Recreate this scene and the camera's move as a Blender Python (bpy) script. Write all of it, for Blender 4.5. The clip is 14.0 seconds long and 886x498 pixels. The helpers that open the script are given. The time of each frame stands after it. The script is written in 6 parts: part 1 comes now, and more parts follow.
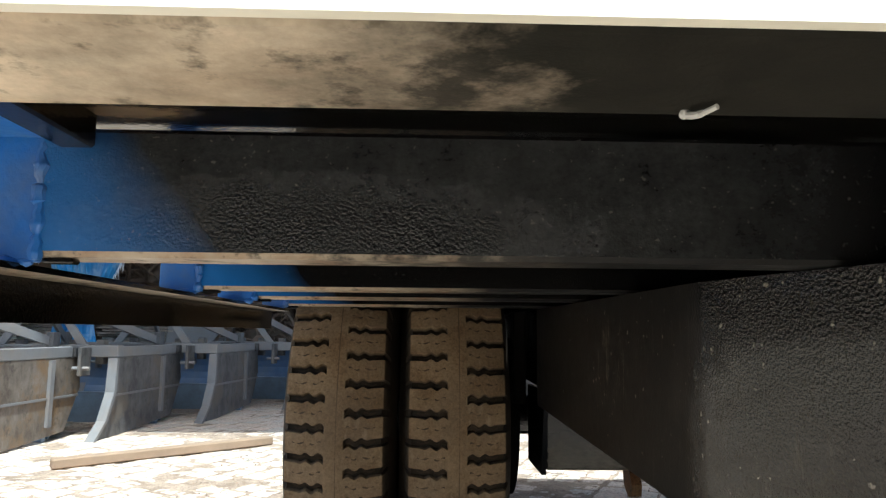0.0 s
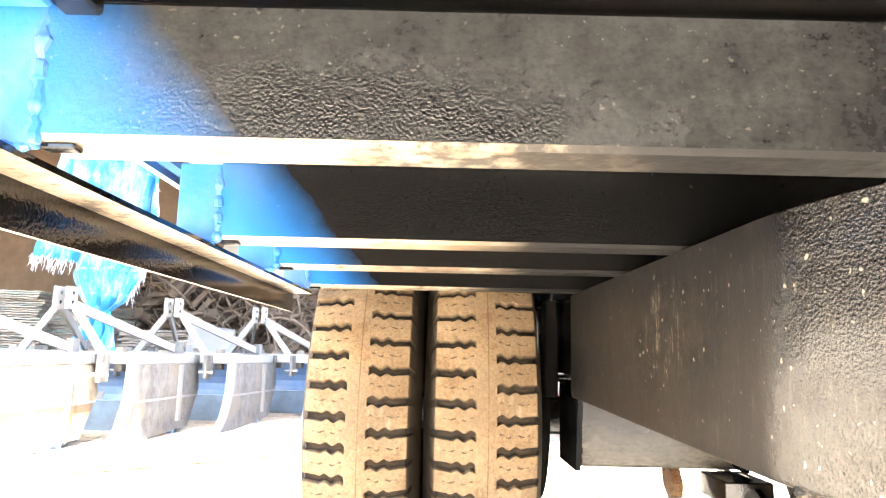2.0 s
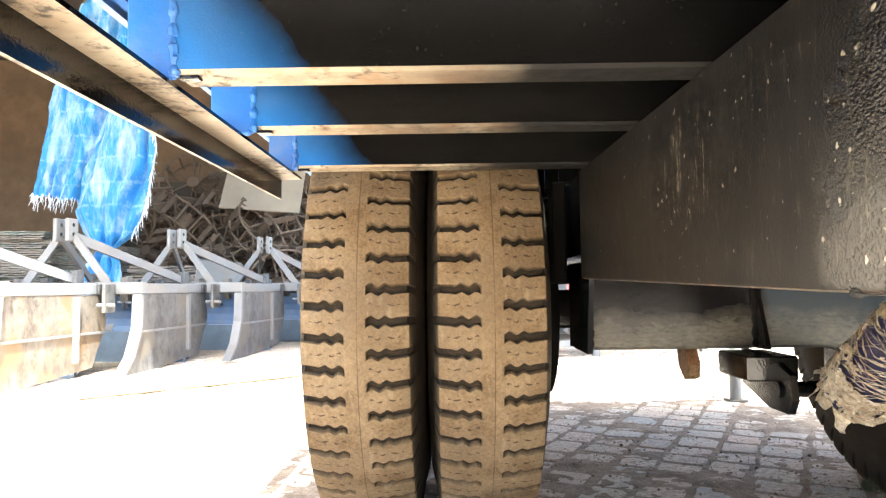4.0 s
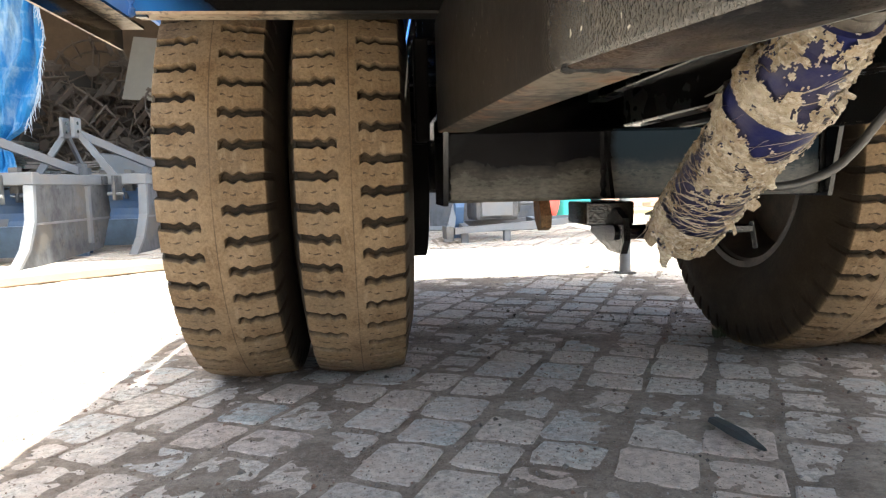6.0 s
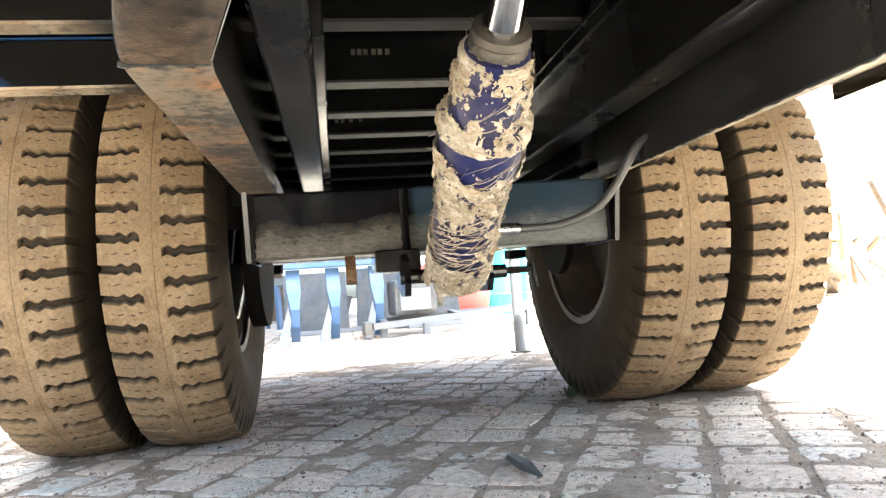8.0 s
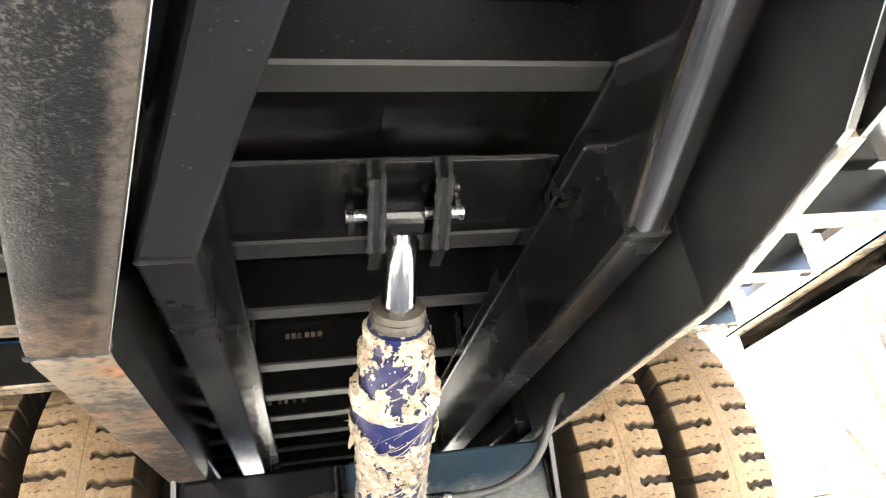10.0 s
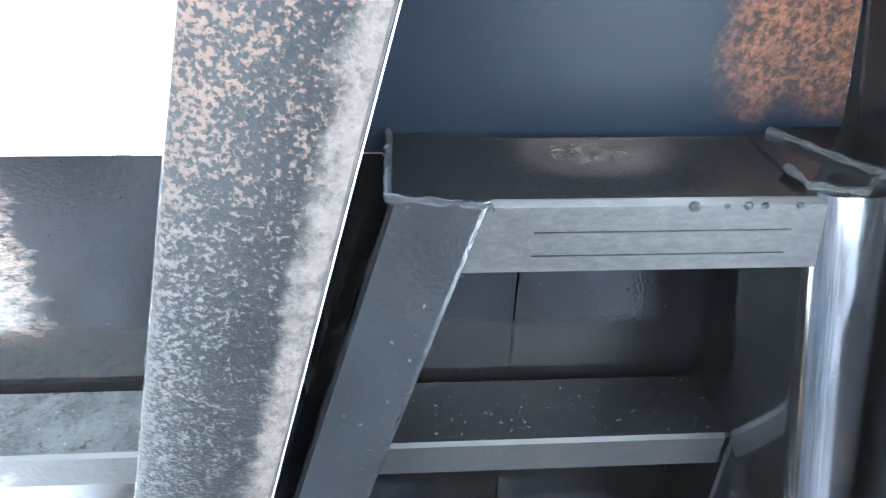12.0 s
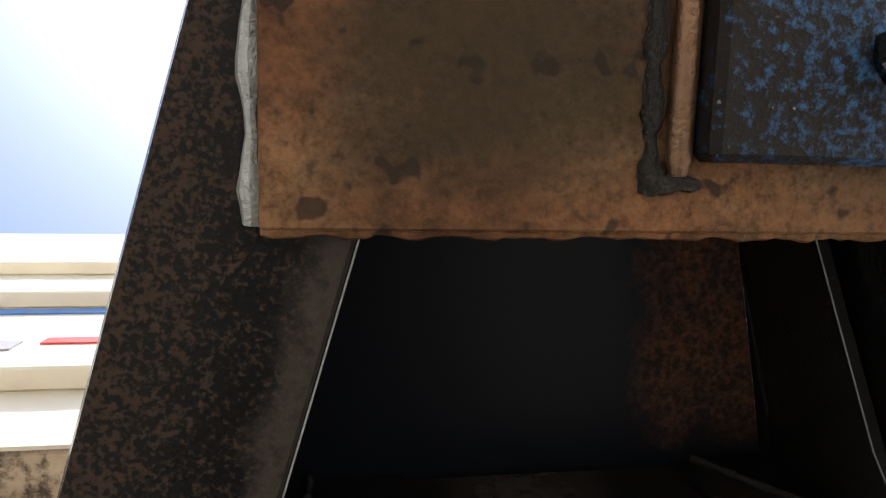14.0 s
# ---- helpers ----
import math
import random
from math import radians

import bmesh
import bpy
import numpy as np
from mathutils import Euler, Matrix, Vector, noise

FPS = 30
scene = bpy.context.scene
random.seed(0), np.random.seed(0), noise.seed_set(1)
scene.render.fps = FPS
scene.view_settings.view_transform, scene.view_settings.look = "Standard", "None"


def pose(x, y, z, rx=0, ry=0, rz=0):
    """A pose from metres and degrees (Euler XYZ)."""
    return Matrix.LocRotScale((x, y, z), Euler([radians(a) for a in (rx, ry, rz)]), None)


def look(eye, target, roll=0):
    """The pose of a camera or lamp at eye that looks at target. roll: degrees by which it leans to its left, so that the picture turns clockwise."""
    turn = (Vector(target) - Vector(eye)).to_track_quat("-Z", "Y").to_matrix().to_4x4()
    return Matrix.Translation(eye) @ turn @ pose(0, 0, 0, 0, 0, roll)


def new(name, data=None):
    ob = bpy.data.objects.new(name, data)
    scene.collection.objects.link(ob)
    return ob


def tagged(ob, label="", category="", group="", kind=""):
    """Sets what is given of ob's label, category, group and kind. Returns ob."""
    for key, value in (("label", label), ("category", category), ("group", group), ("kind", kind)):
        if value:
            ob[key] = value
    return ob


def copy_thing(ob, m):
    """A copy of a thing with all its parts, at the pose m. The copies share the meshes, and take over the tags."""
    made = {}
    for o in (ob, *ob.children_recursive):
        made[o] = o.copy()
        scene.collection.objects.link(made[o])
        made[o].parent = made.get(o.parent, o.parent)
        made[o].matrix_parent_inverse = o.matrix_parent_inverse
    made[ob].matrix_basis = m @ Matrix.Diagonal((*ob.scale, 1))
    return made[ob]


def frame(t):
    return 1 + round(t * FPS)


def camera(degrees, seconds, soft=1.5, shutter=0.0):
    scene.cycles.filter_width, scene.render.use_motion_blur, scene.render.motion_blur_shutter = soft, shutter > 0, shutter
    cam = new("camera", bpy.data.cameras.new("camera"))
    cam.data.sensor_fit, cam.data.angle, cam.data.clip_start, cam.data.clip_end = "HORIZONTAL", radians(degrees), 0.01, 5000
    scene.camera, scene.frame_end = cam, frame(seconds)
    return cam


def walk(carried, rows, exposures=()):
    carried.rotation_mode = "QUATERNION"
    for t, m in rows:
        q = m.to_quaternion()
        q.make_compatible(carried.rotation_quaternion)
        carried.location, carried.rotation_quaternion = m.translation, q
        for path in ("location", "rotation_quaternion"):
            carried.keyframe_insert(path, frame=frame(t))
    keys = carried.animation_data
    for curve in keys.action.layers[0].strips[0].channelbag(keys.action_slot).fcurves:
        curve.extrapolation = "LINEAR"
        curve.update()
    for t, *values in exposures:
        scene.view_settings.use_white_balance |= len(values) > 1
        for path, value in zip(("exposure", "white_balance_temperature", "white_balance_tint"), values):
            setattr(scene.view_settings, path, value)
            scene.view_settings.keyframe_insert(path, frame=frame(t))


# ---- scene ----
cam = camera(66.7, 14.0, soft=1.25)
PATH = [
    (0, (0.382, 0.005, 0.726), (0.441, 1.989, 0.97), 0.5),
    (0.5, (0.38, 0.02, 0.704), (0.39, 1.981, 1.096), 1.6),
    (1, (0.376, 0.033, 0.694), (0.375, 1.997, 1.069), 1.3),
    (1.5, (0.373, 0.062, 0.671), (0.408, 2.03, 1.023), 1.2),
    (2, (0.363, 0.084, 0.65), (0.366, 2.06, 0.958), 1.3),
    (2.2, (0.36, 0.095, 0.639), (0.37, 2.076, 0.912), 1.6),
    (4.3, (0.383, 0.202, 0.541), (0.367, 2.201, 0.596), -1.0),
    (4.5, (0.389, 0.209, 0.53), (0.374, 2.209, 0.537), -1.1),
    (5, (0.436, 0.198, 0.502), (0.459, 2.196, 0.436), -1.2),
    (5.5, (0.49, 0.179, 0.484), (0.604, 2.171, 0.354), -2.0),
    (6, (0.516, 0.163, 0.469), (0.698, 2.145, 0.277), -1.5),
    (6.5, (0.594, 0.14, 0.434), (0.948, 2.104, 0.31), -2.3),
    (7, (0.664, 0.106, 0.41), (0.962, 2.083, 0.442), -2.1),
    (7.2, (0.7, 0.094, 0.398), (0.983, 2.073, 0.459), -4.0),
    (9.3, (0.895, 0.006, 0.283), (1.282, 1.896, 0.81), -4.9),
    (9.5, (0.898, -0.004, 0.292), (1.31, 1.831, 0.971), -7.5),
    (10, (0.9, -0.022, 0.3), (1.337, 1.715, 1.19), -9.5),
    (10.5, (0.901, -0.034, 0.312), (1.266, 1.618, 1.379), -9.1),
    (11, (0.903, -0.05, 0.306), (1.134, 1.433, 1.627), -8.3),
    (11.5, (0.903, -0.059, 0.3), (1.072, 1.213, 1.835), -7.8),
    (12, (0.906, -0.068, 0.302), (1.026, 1.03, 1.969), -6.1),
    (12.5, (0.909, -0.074, 0.304), (1.108, 0.817, 2.084), -12.3),
    (13, (0.911, -0.079, 0.307), (1.182, 0.567, 2.181), -22.7),
    (13.5, (0.912, -0.084, 0.306), (1.19, 0.255, 2.258), -39.1),
    (14, (0.912, -0.091, 0.31), (1.237, 0.175, 2.266), -49.9),
]
walk(cam, [(t, look(eye, target, roll)) for t, eye, target, roll in PATH], exposures=((0,.9,5600,0),(0.5,2.9,5800,0),(1.0,3.5,6000,2),(1.5,4.4,6100,4),(2.2,4.5,6200,5),(4.3,3.3,6200,2),(5.5,3.1,6100,2),(6.0,2.4,5900,1),(6.5,2.7,5900,-1),(7.2,3.5,5900,-2),(9.3,3.3,5700,1),(10.0,4.1,5500,1),(10.5,5.0,5150,0),(11.0,6.0,4700,-1),(11.6,5.9,4400,-3),(12.2,4.9,4250,-2),(12.6,4.3,4300,-2),(13.0,3.6,4250,-6),(13.5,2.35,4900,2),(14,0.7,5800,6)))

# ---- light ----
XC = 1.042                       # the trailer's middle line
world = bpy.data.worlds.new("sky")
scene.world = world
world.use_nodes = True
wn = world.node_tree.nodes
sky = wn.new("ShaderNodeTexSky")
sky.sky_type, sky.sun_disc = "NISHITA", False
sky.sun_elevation, sky.sun_rotation = radians(65), radians(163)
sky.dust_density = 4.5
wn["Background"].inputs["Strength"].default_value = 0.15
world.node_tree.links.new(sky.outputs[0], wn["Background"].inputs["Color"])
sun_data = bpy.data.lights.new("sun", "SUN")
sun_data.energy, sun_data.angle, sun_data.color = 5.0, radians(0.6), (1.0, 0.97, 0.92)
sun = new("sun", sun_data)
sun.matrix_world = look((2.23, -4.03, 9.0), (1.0, 0.0, 0.0))


# ---- materials ----
class Nodes:
    """A small builder for node materials."""

    def __init__(self, name):
        self.mat = bpy.data.materials.new(name)
        self.mat.use_nodes = True
        self.tree = self.mat.node_tree
        self.bsdf = self.tree.nodes["Principled BSDF"]

    def add(self, kind, **sets):
        node = self.tree.nodes.new(kind)
        for key, value in sets.items():
            node.inputs[key.replace("_", " ")].default_value = value
        return node

    def link(self, a, b):
        self.tree.links.new(a, b)

    def coords(self, which="Object"):
        return self.add("ShaderNodeTexCoord").outputs[which]

    def noise(self, scale, detail=6.0, rough=0.6, vec=None, stretch=None):
        n = self.add("ShaderNodeTexNoise", Scale=scale, Detail=detail, Roughness=rough)
        src = vec or self.coords()
        if stretch:
            mp = self.add("ShaderNodeMapping")
            mp.inputs["Scale"].default_value = stretch
            self.link(src, mp.inputs["Vector"])
            src = mp.outputs["Vector"]
        self.link(src, n.inputs["Vector"])
        return n.outputs["Fac"]

    def ramp(self, fac, *stops):
        r = self.add("ShaderNodeValToRGB")
        e = r.color_ramp.elements
        while len(e) < len(stops):
            e.new(0.5)
        for el, (pos, col) in zip(e, stops):
            el.position = pos
            el.color = (*col, 1) if isinstance(col, tuple) else (col, col, col, 1)
        self.link(fac, r.inputs["Fac"])
        return r.outputs["Color"]

    def mix(self, fac, a, b, blend="MIX"):
        m = self.add("ShaderNodeMix")
        m.data_type, m.blend_type = "RGBA", blend
        for sock, val in ((m.inputs[0], fac), (m.inputs[6], a), (m.inputs[7], b)):
            if isinstance(val, bpy.types.NodeSocket):
                self.link(val, sock)
            elif isinstance(val, tuple):
                sock.default_value = (*val, 1)
            else:
                sock.default_value = val
        return m.outputs[2]

    def math(self, op, a, b=0.0, c=0.0):
        m = self.add("ShaderNodeMath")
        m.operation = op
        for sock, val in zip(m.inputs, (a, b, c)):
            if isinstance(val, bpy.types.NodeSocket):
                self.link(val, sock)
            else:
                sock.default_value = val
        return m.outputs[0]

    def bump(self, height, strength=0.4, distance=0.01, base=None):
        b = self.add("ShaderNodeBump", Strength=strength, Distance=distance)
        self.link(height, b.inputs["Height"])
        if base:
            self.link(base, b.inputs["Normal"])
        return b.outputs["Normal"]

    def done(self, color, rough=0.5, metal=0.0, normal=None, spec=None, coat=0.0):
        self.bsdf.inputs["Coat Weight"].default_value = coat
        self.bsdf.inputs["Coat Roughness"].default_value = 0.12
        for key, val in (("Base Color", color), ("Roughness", rough), ("Metallic", metal), ("Normal", normal), ("Specular IOR Level", spec)):
            if val is None:
                continue
            if isinstance(val, bpy.types.NodeSocket):
                self.link(val, self.bsdf.inputs[key])
            else:
                self.bsdf.inputs[key].default_value = (*val, 1) if isinstance(val, tuple) else val
        return self.mat


def black_paint(name, base=0.008, dust=0.35, gloss=0.22, tint=(0.30, 0.26, 0.21), peel=0.5, ends=False, grain=260.0, spec=0.5, worn=False, coat=0.0):
    """Brushed black enamel: glossy, with dust films, patches of orange peel and small chips; on beams the blue of the body runs over the ends."""
    n = Nodes(name)
    big = n.noise(2.6, 4, 0.55, stretch=(0.7, 1.0, 1.3))
    mid = n.noise(34, 6, 0.7)
    fine = n.noise(grain, 2.0, 0.5)
    key = n.math("ADD", big, n.math("MULTIPLY", n.math("SUBTRACT", mid, 0.5), 0.14))
    wet = n.ramp(key, (0.36, 0.0), (0.66, 1.0))           # where the paint is bare and glossy
    if ends and dust > 0.09:                             # a freshly painted, still glossy patch low on the beams
        sep = n.add("ShaderNodeSeparateXYZ")
        n.link(n.coords(), sep.inputs[0])
        dx = n.math("DIVIDE", n.math("SUBTRACT", sep.outputs["X"], 0.305), 0.15)
        dz = n.math("DIVIDE", n.math("SUBTRACT", sep.outputs["Z"], 0.792), 0.040)
        far = n.math("ADD", n.math("MULTIPLY", dx, dx), n.math("MULTIPLY", dz, dz))
        far = n.math("ADD", far, n.math("MULTIPLY", n.math("SUBTRACT", n.noise(30, 8, 0.8), 0.5), 5.0))
        wet = n.math("MAXIMUM", n.math("MULTIPLY", wet, 0.35), n.ramp(n.math("MULTIPLY", far, 0.4), (0.0, 1.0), (0.75, 0.0)))
    if ends:
        sep = n.add("ShaderNodeSeparateXYZ")
        n.link(n.coords(), sep.inputs[0])
    film = n.math("MULTIPLY", n.math("SUBTRACT", 1.0, n.math("MULTIPLY", wet, 0.95)), n.ramp(mid, (0.30, 0.30), (0.70, 1.0)))
    if ends:                                             # towards the sides the film is rubbed off in fine specks
        film = n.math("MULTIPLY", film, n.ramp(n.noise(190, 6, 0.75, stretch=(0.7, 1.0, 1.0)), (0.34, 0.60), (0.56, 1.10)))
        film = n.math("MULTIPLY", film, n.ramp(sep.outputs["X"], (0.58, 1.0), (0.74, 0.12)))
    dusty = n.math("MINIMUM", n.math("MULTIPLY", film, dust), 0.9)
    col = n.mix(dusty, (base, base * 1.02, base * 1.06), tint)
    if ends:
        sep = n.add("ShaderNodeSeparateXYZ")
        n.link(n.coords(), sep.inputs[0])
        reach = n.math("SUBTRACT", n.math("SUBTRACT", XC, sep.outputs["X"]), n.math("ADD", n.math("MULTIPLY", n.noise(5, 5, 0.6), 0.09), n.math("MULTIPLY", sep.outputs["Z"], 0.75)))
        over = n.ramp(n.math("ADD", reach, 0.55), (0.722, 0.0), (0.832, 1.0))
        col = n.mix(n.math("MULTIPLY", over, 0.88), col, (0.03, 0.17, 0.50))
    if worn:                                          # a slanting patch scraped to rusty metal beside the second beam, and a scuffed corner
        sep = n.add("ShaderNodeSeparateXYZ")
        n.link(n.coords(), sep.inputs[0])
        X, Y = sep.outputs["X"], sep.outputs["Y"]
        rag = n.math("SUBTRACT", n.noise(22, 7, 0.68, stretch=(0.6, 1.6, 1.0)), 0.5)
        slant = n.math("SUBTRACT", X, n.math("ADD", 0.352, n.math("MULTIPLY", n.math("SUBTRACT", 0.370, Y), 0.62)))
        left = n.ramp(n.math("ADD", slant, n.math("MULTIPLY", rag, 0.03)), (0.0, 0.0), (0.012, 1.0))
        right = n.ramp(n.math("ADD", n.math("SUBTRACT", n.math("ADD", X, n.math("MULTIPLY", Y, 1.1)), 0.895), n.math("MULTIPLY", rag, 0.25)), (0.0, 1.0), (0.10, 0.0))
        near = n.ramp(n.math("ADD", Y, n.math("MULTIPLY", rag, 0.12)), (0.20, 0.0), (0.25, 1.0))
        tail = n.ramp(n.math("ADD", Y, n.math("MULTIPLY", rag, 0.03)), (0.408, 1.0), (0.435, 0.0))
        patchy = n.ramp(n.noise(120, 7, 0.78, stretch=(0.6, 1.5, 1.0)), (0.42, 0.10), (0.58, 1.0))
        right = n.math("MULTIPLY", right, n.ramp(n.math("ADD", X, n.math("MULTIPLY", rag, 0.10)), (0.520, 1.0), (0.540, 0.0)))
        area = n.math("MULTIPLY", n.math("MULTIPLY", n.math("MULTIPLY", left, right), n.math("MULTIPLY", near, tail)), patchy)
        bare = n.mix(n.noise(60, 5, 0.7), (0.035, 0.028, 0.022), (0.145, 0.112, 0.085))
        col = n.mix(n.math("MULTIPLY", area, 0.9), col, bare)
        cd = n.math("ADD", n.math("ABSOLUTE", n.math("SUBTRACT", X, 0.160)), n.math("ABSOLUTE", n.math("MULTIPLY", n.math("SUBTRACT", Y, 0.478), 2.4)))
        corner = n.ramp(n.math("ADD", cd, n.math("MULTIPLY", rag, 0.14)), (0.03, 1.0), (0.075, 0.0))
        col = n.mix(n.math("MULTIPLY", corner, 0.8), col, (0.22, 0.155, 0.095))
    chips = n.ramp(n.noise(240, 2, 0.4), (0.70, 0.0), (0.76, 1.0))
    col = n.mix(n.math("MULTIPLY", chips, 0.13 if dust > 0.09 else 0.05), col, (0.40, 0.37, 0.32))
    rough = n.math("ADD", gloss + 0.14, n.math("SUBTRACT", n.math("MULTIPLY", dusty, 0.4), n.math("MULTIPLY", wet, 0.20)))
    b1 = n.bump(n.math("MULTIPLY", fine, n.math("ADD", 0.08, wet)), min(1.0, peel), 0.0032)
    nrm = n.bump(mid, 0.07 * peel, 0.006, b1)
    return n.done(col, rough, 0.0, nrm, spec, coat)


def worn_under(name, rust=0.5, bright=1.0, fade=True, end_lit=False):
    """The unpainted underside of steel flanges: tan primer and dust with rust and black smears; the optional gradients
    put ground light into the tone.
    """
    n = Nodes(name)
    a = n.noise(7, 6, 0.65, stretch=(0.5, 1.0, 1.0))
    b = n.noise(60, 5, 0.65)
    tan = tuple(c * bright for c in (0.42, 0.36, 0.27))
    col = n.mix(n.ramp(a, (0.40, 0.0), (0.62, 1.0)), tan, tuple(c * bright for c in (0.25, 0.19, 0.13)))
    col = n.mix(n.math("MULTIPLY", n.ramp(n.noise(16, 5, 0.65), (0.5, 0.0), (0.64, 1.0)), rust), col, (0.22, 0.10, 0.04))
    smear = n.ramp(n.math("ADD", n.math("MULTIPLY", b, 0.5), n.math("MULTIPLY", n.noise(5, 4, 0.6), 0.55)), (0.53, 0.0), (0.60, 1.0))
    col = n.mix(n.math("MULTIPLY", smear, 0.85), col, (0.03, 0.028, 0.025))
    if end_lit:                                         # outer end left bright for sunlit-ground bounce, darker inward, then tan again
        sep = n.add("ShaderNodeSeparateXYZ")
        n.link(n.coords(), sep.inputs[0])
        flange_x = n.math("ADD", sep.outputs["X"], n.math("MULTIPLY", n.math("SUBTRACT", n.noise(14, 7, 0.72), 0.5), 0.22))
        dark = n.mix(n.noise(60, 7, 0.75), (0.003, 0.003, 0.0025), (0.026, 0.024, 0.018))
        unlit = n.math("MULTIPLY", n.ramp(flange_x, (0.285, 0.0), (0.405, 1.0)), n.ramp(flange_x, (0.50, 1.0), (0.60, 0.25)))
        col = n.mix(unlit, col, dark)
    if fade:                                          # dark grey towards the middle; the ends' light off sunlit ground is painted in
        sep = n.add("ShaderNodeSeparateXYZ")
        n.link(n.coords(), sep.inputs[0])
        reach = n.math("ADD", n.math("ABSOLUTE", n.math("SUBTRACT", sep.outputs["X"], XC)), n.math("MULTIPLY", n.math("SUBTRACT", n.noise(6, 6, 0.65), 0.5), 0.35))
        grey = n.mix(n.noise(12, 4, 0.55), (0.006, 0.006, 0.0065), (0.020, 0.019, 0.017))
        col = n.mix(n.ramp(reach, (0.56, 0.0), (0.80, 1.0)), grey, col)
    return n.done(col, n.math("ADD", 0.62 if end_lit else 0.30, n.math("MULTIPLY", b, 0.35)), 0.0, n.bump(b, 0.3, 0.003), 0.10 if end_lit else 0.25)


def cover_paint(name):
    """Blue-black primer on the drawbar's cover plate, with a band of orange rust along one edge."""
    n = Nodes(name)
    sep = n.add("ShaderNodeSeparateXYZ")
    n.link(n.coords(), sep.inputs[0])
    lean = n.math("ADD", sep.outputs["X"], n.math("MULTIPLY", n.math("SUBTRACT", n.noise(24, 7, 0.72), 0.5), 0.10))
    inside = n.ramp(n.math("SUBTRACT", lean, 1.130), (0.0, 0.0), (0.030, 1.0))
    inside = n.math("MULTIPLY", inside, n.ramp(n.math("ADD", sep.outputs["Y"], n.math("MULTIPLY", n.math("SUBTRACT", n.noise(30, 5, 0.7), 0.5), 0.06)), (0.095, 1.0), (0.125, 0.0)))
    rust = n.mix(n.ramp(n.noise(190, 4, 0.65), (0.40, 0.0), (0.66, 1.0)), (0.018, 0.012, 0.009), (0.080, 0.038, 0.021))
    base = n.mix(n.noise(5, 5, 0.6), (0.0025, 0.004, 0.007), (0.006, 0.0075, 0.011))
    col = n.mix(n.math("MULTIPLY", inside, n.ramp(n.noise(40, 4, 0.6), (0.3, 0.35), (0.55, 1.0))), base, rust)
    return n.done(col, n.math("ADD", 0.35, n.math("MULTIPLY", inside, 0.35)), 0.0, n.bump(n.noise(80, 4, 0.6), 0.06, 0.002), 0.08)


def flaky_paint(name):
    """Black paint on the drawbar rail, worn to pale scale in clusters of specks along one edge and rubbed bare along the other."""
    n = Nodes(name)
    sep = n.add("ShaderNodeSeparateXYZ")
    n.link(n.coords(), sep.inputs[0])
    across = n.math("SUBTRACT", n.math("SUBTRACT", sep.outputs["X"], 0.646), n.math("MULTIPLY", n.math("SUBTRACT", 0.643, sep.outputs["Y"]), 0.2784))
    wob = n.math("ADD", across, n.math("MULTIPLY", n.math("SUBTRACT", n.noise(60, 6, 0.7), 0.5), 0.032))
    left = n.ramp(wob, (0.0, 1.0), (0.040, 0.0))
    band = n.ramp(wob, (0.060, 0.0), (0.068, 1.0))
    flakes = n.math("ADD", n.math("MULTIPLY", n.noise(430, 2.5, 0.55), 0.80), n.math("MULTIPLY", n.noise(110, 4, 0.6), 0.32))
    front = n.ramp(sep.outputs["Y"], (0.02, 1.0), (0.12, 0.0))
    key = n.math("ADD", flakes, n.math("ADD", n.math("MULTIPLY", left, 0.10), n.math("MULTIPLY", front, 0.03)))
    worn = n.ramp(key, (0.61, 0.0), (0.73, 1.0))
    scale = n.mix(n.noise(70, 5, 0.7), (0.026, 0.024, 0.022), (0.070, 0.065, 0.060))
    rusty = n.mix(n.noise(180, 4, 0.6), (0.030, 0.021, 0.015), (0.10, 0.062, 0.040))
    bare = n.mix(n.math("MULTIPLY", front, 0.85), scale, rusty)
    base = n.mix(n.noise(11, 5, 0.6), (0.0045, 0.0045, 0.005), (0.009, 0.0088, 0.009))
    col = n.mix(n.math("MULTIPLY", worn, 0.5), base, bare)
    rub = n.mix(n.noise(220, 5, 0.7), (0.020, 0.017, 0.015), (0.058, 0.050, 0.043))
    col = n.mix(n.math("MULTIPLY", band, n.ramp(n.noise(90, 6, 0.75), (0.36, 0.35), (0.52, 1.0))), col, rub)
    rear = n.ramp(n.math("ADD", sep.outputs["Y"], n.math("MULTIPLY", n.math("SUBTRACT", n.noise(20, 5, 0.7), 0.5), 0.10)), (0.50, 0.0), (0.60, 1.0))
    col = n.mix(n.math("MULTIPLY", rear, n.ramp(n.noise(60, 6, 0.7), (0.40, 0.15), (0.60, 0.85))), col, n.mix(n.noise(45, 5, 0.7), (0.038, 0.027, 0.019), (0.14, 0.10, 0.068)))
    rough = n.math("ADD", 0.30, n.math("MULTIPLY", n.math("MAXIMUM", worn, band), 0.35))
    return n.done(col, rough, 0.0, n.bump(key, 0.35, 0.002), 0.09)


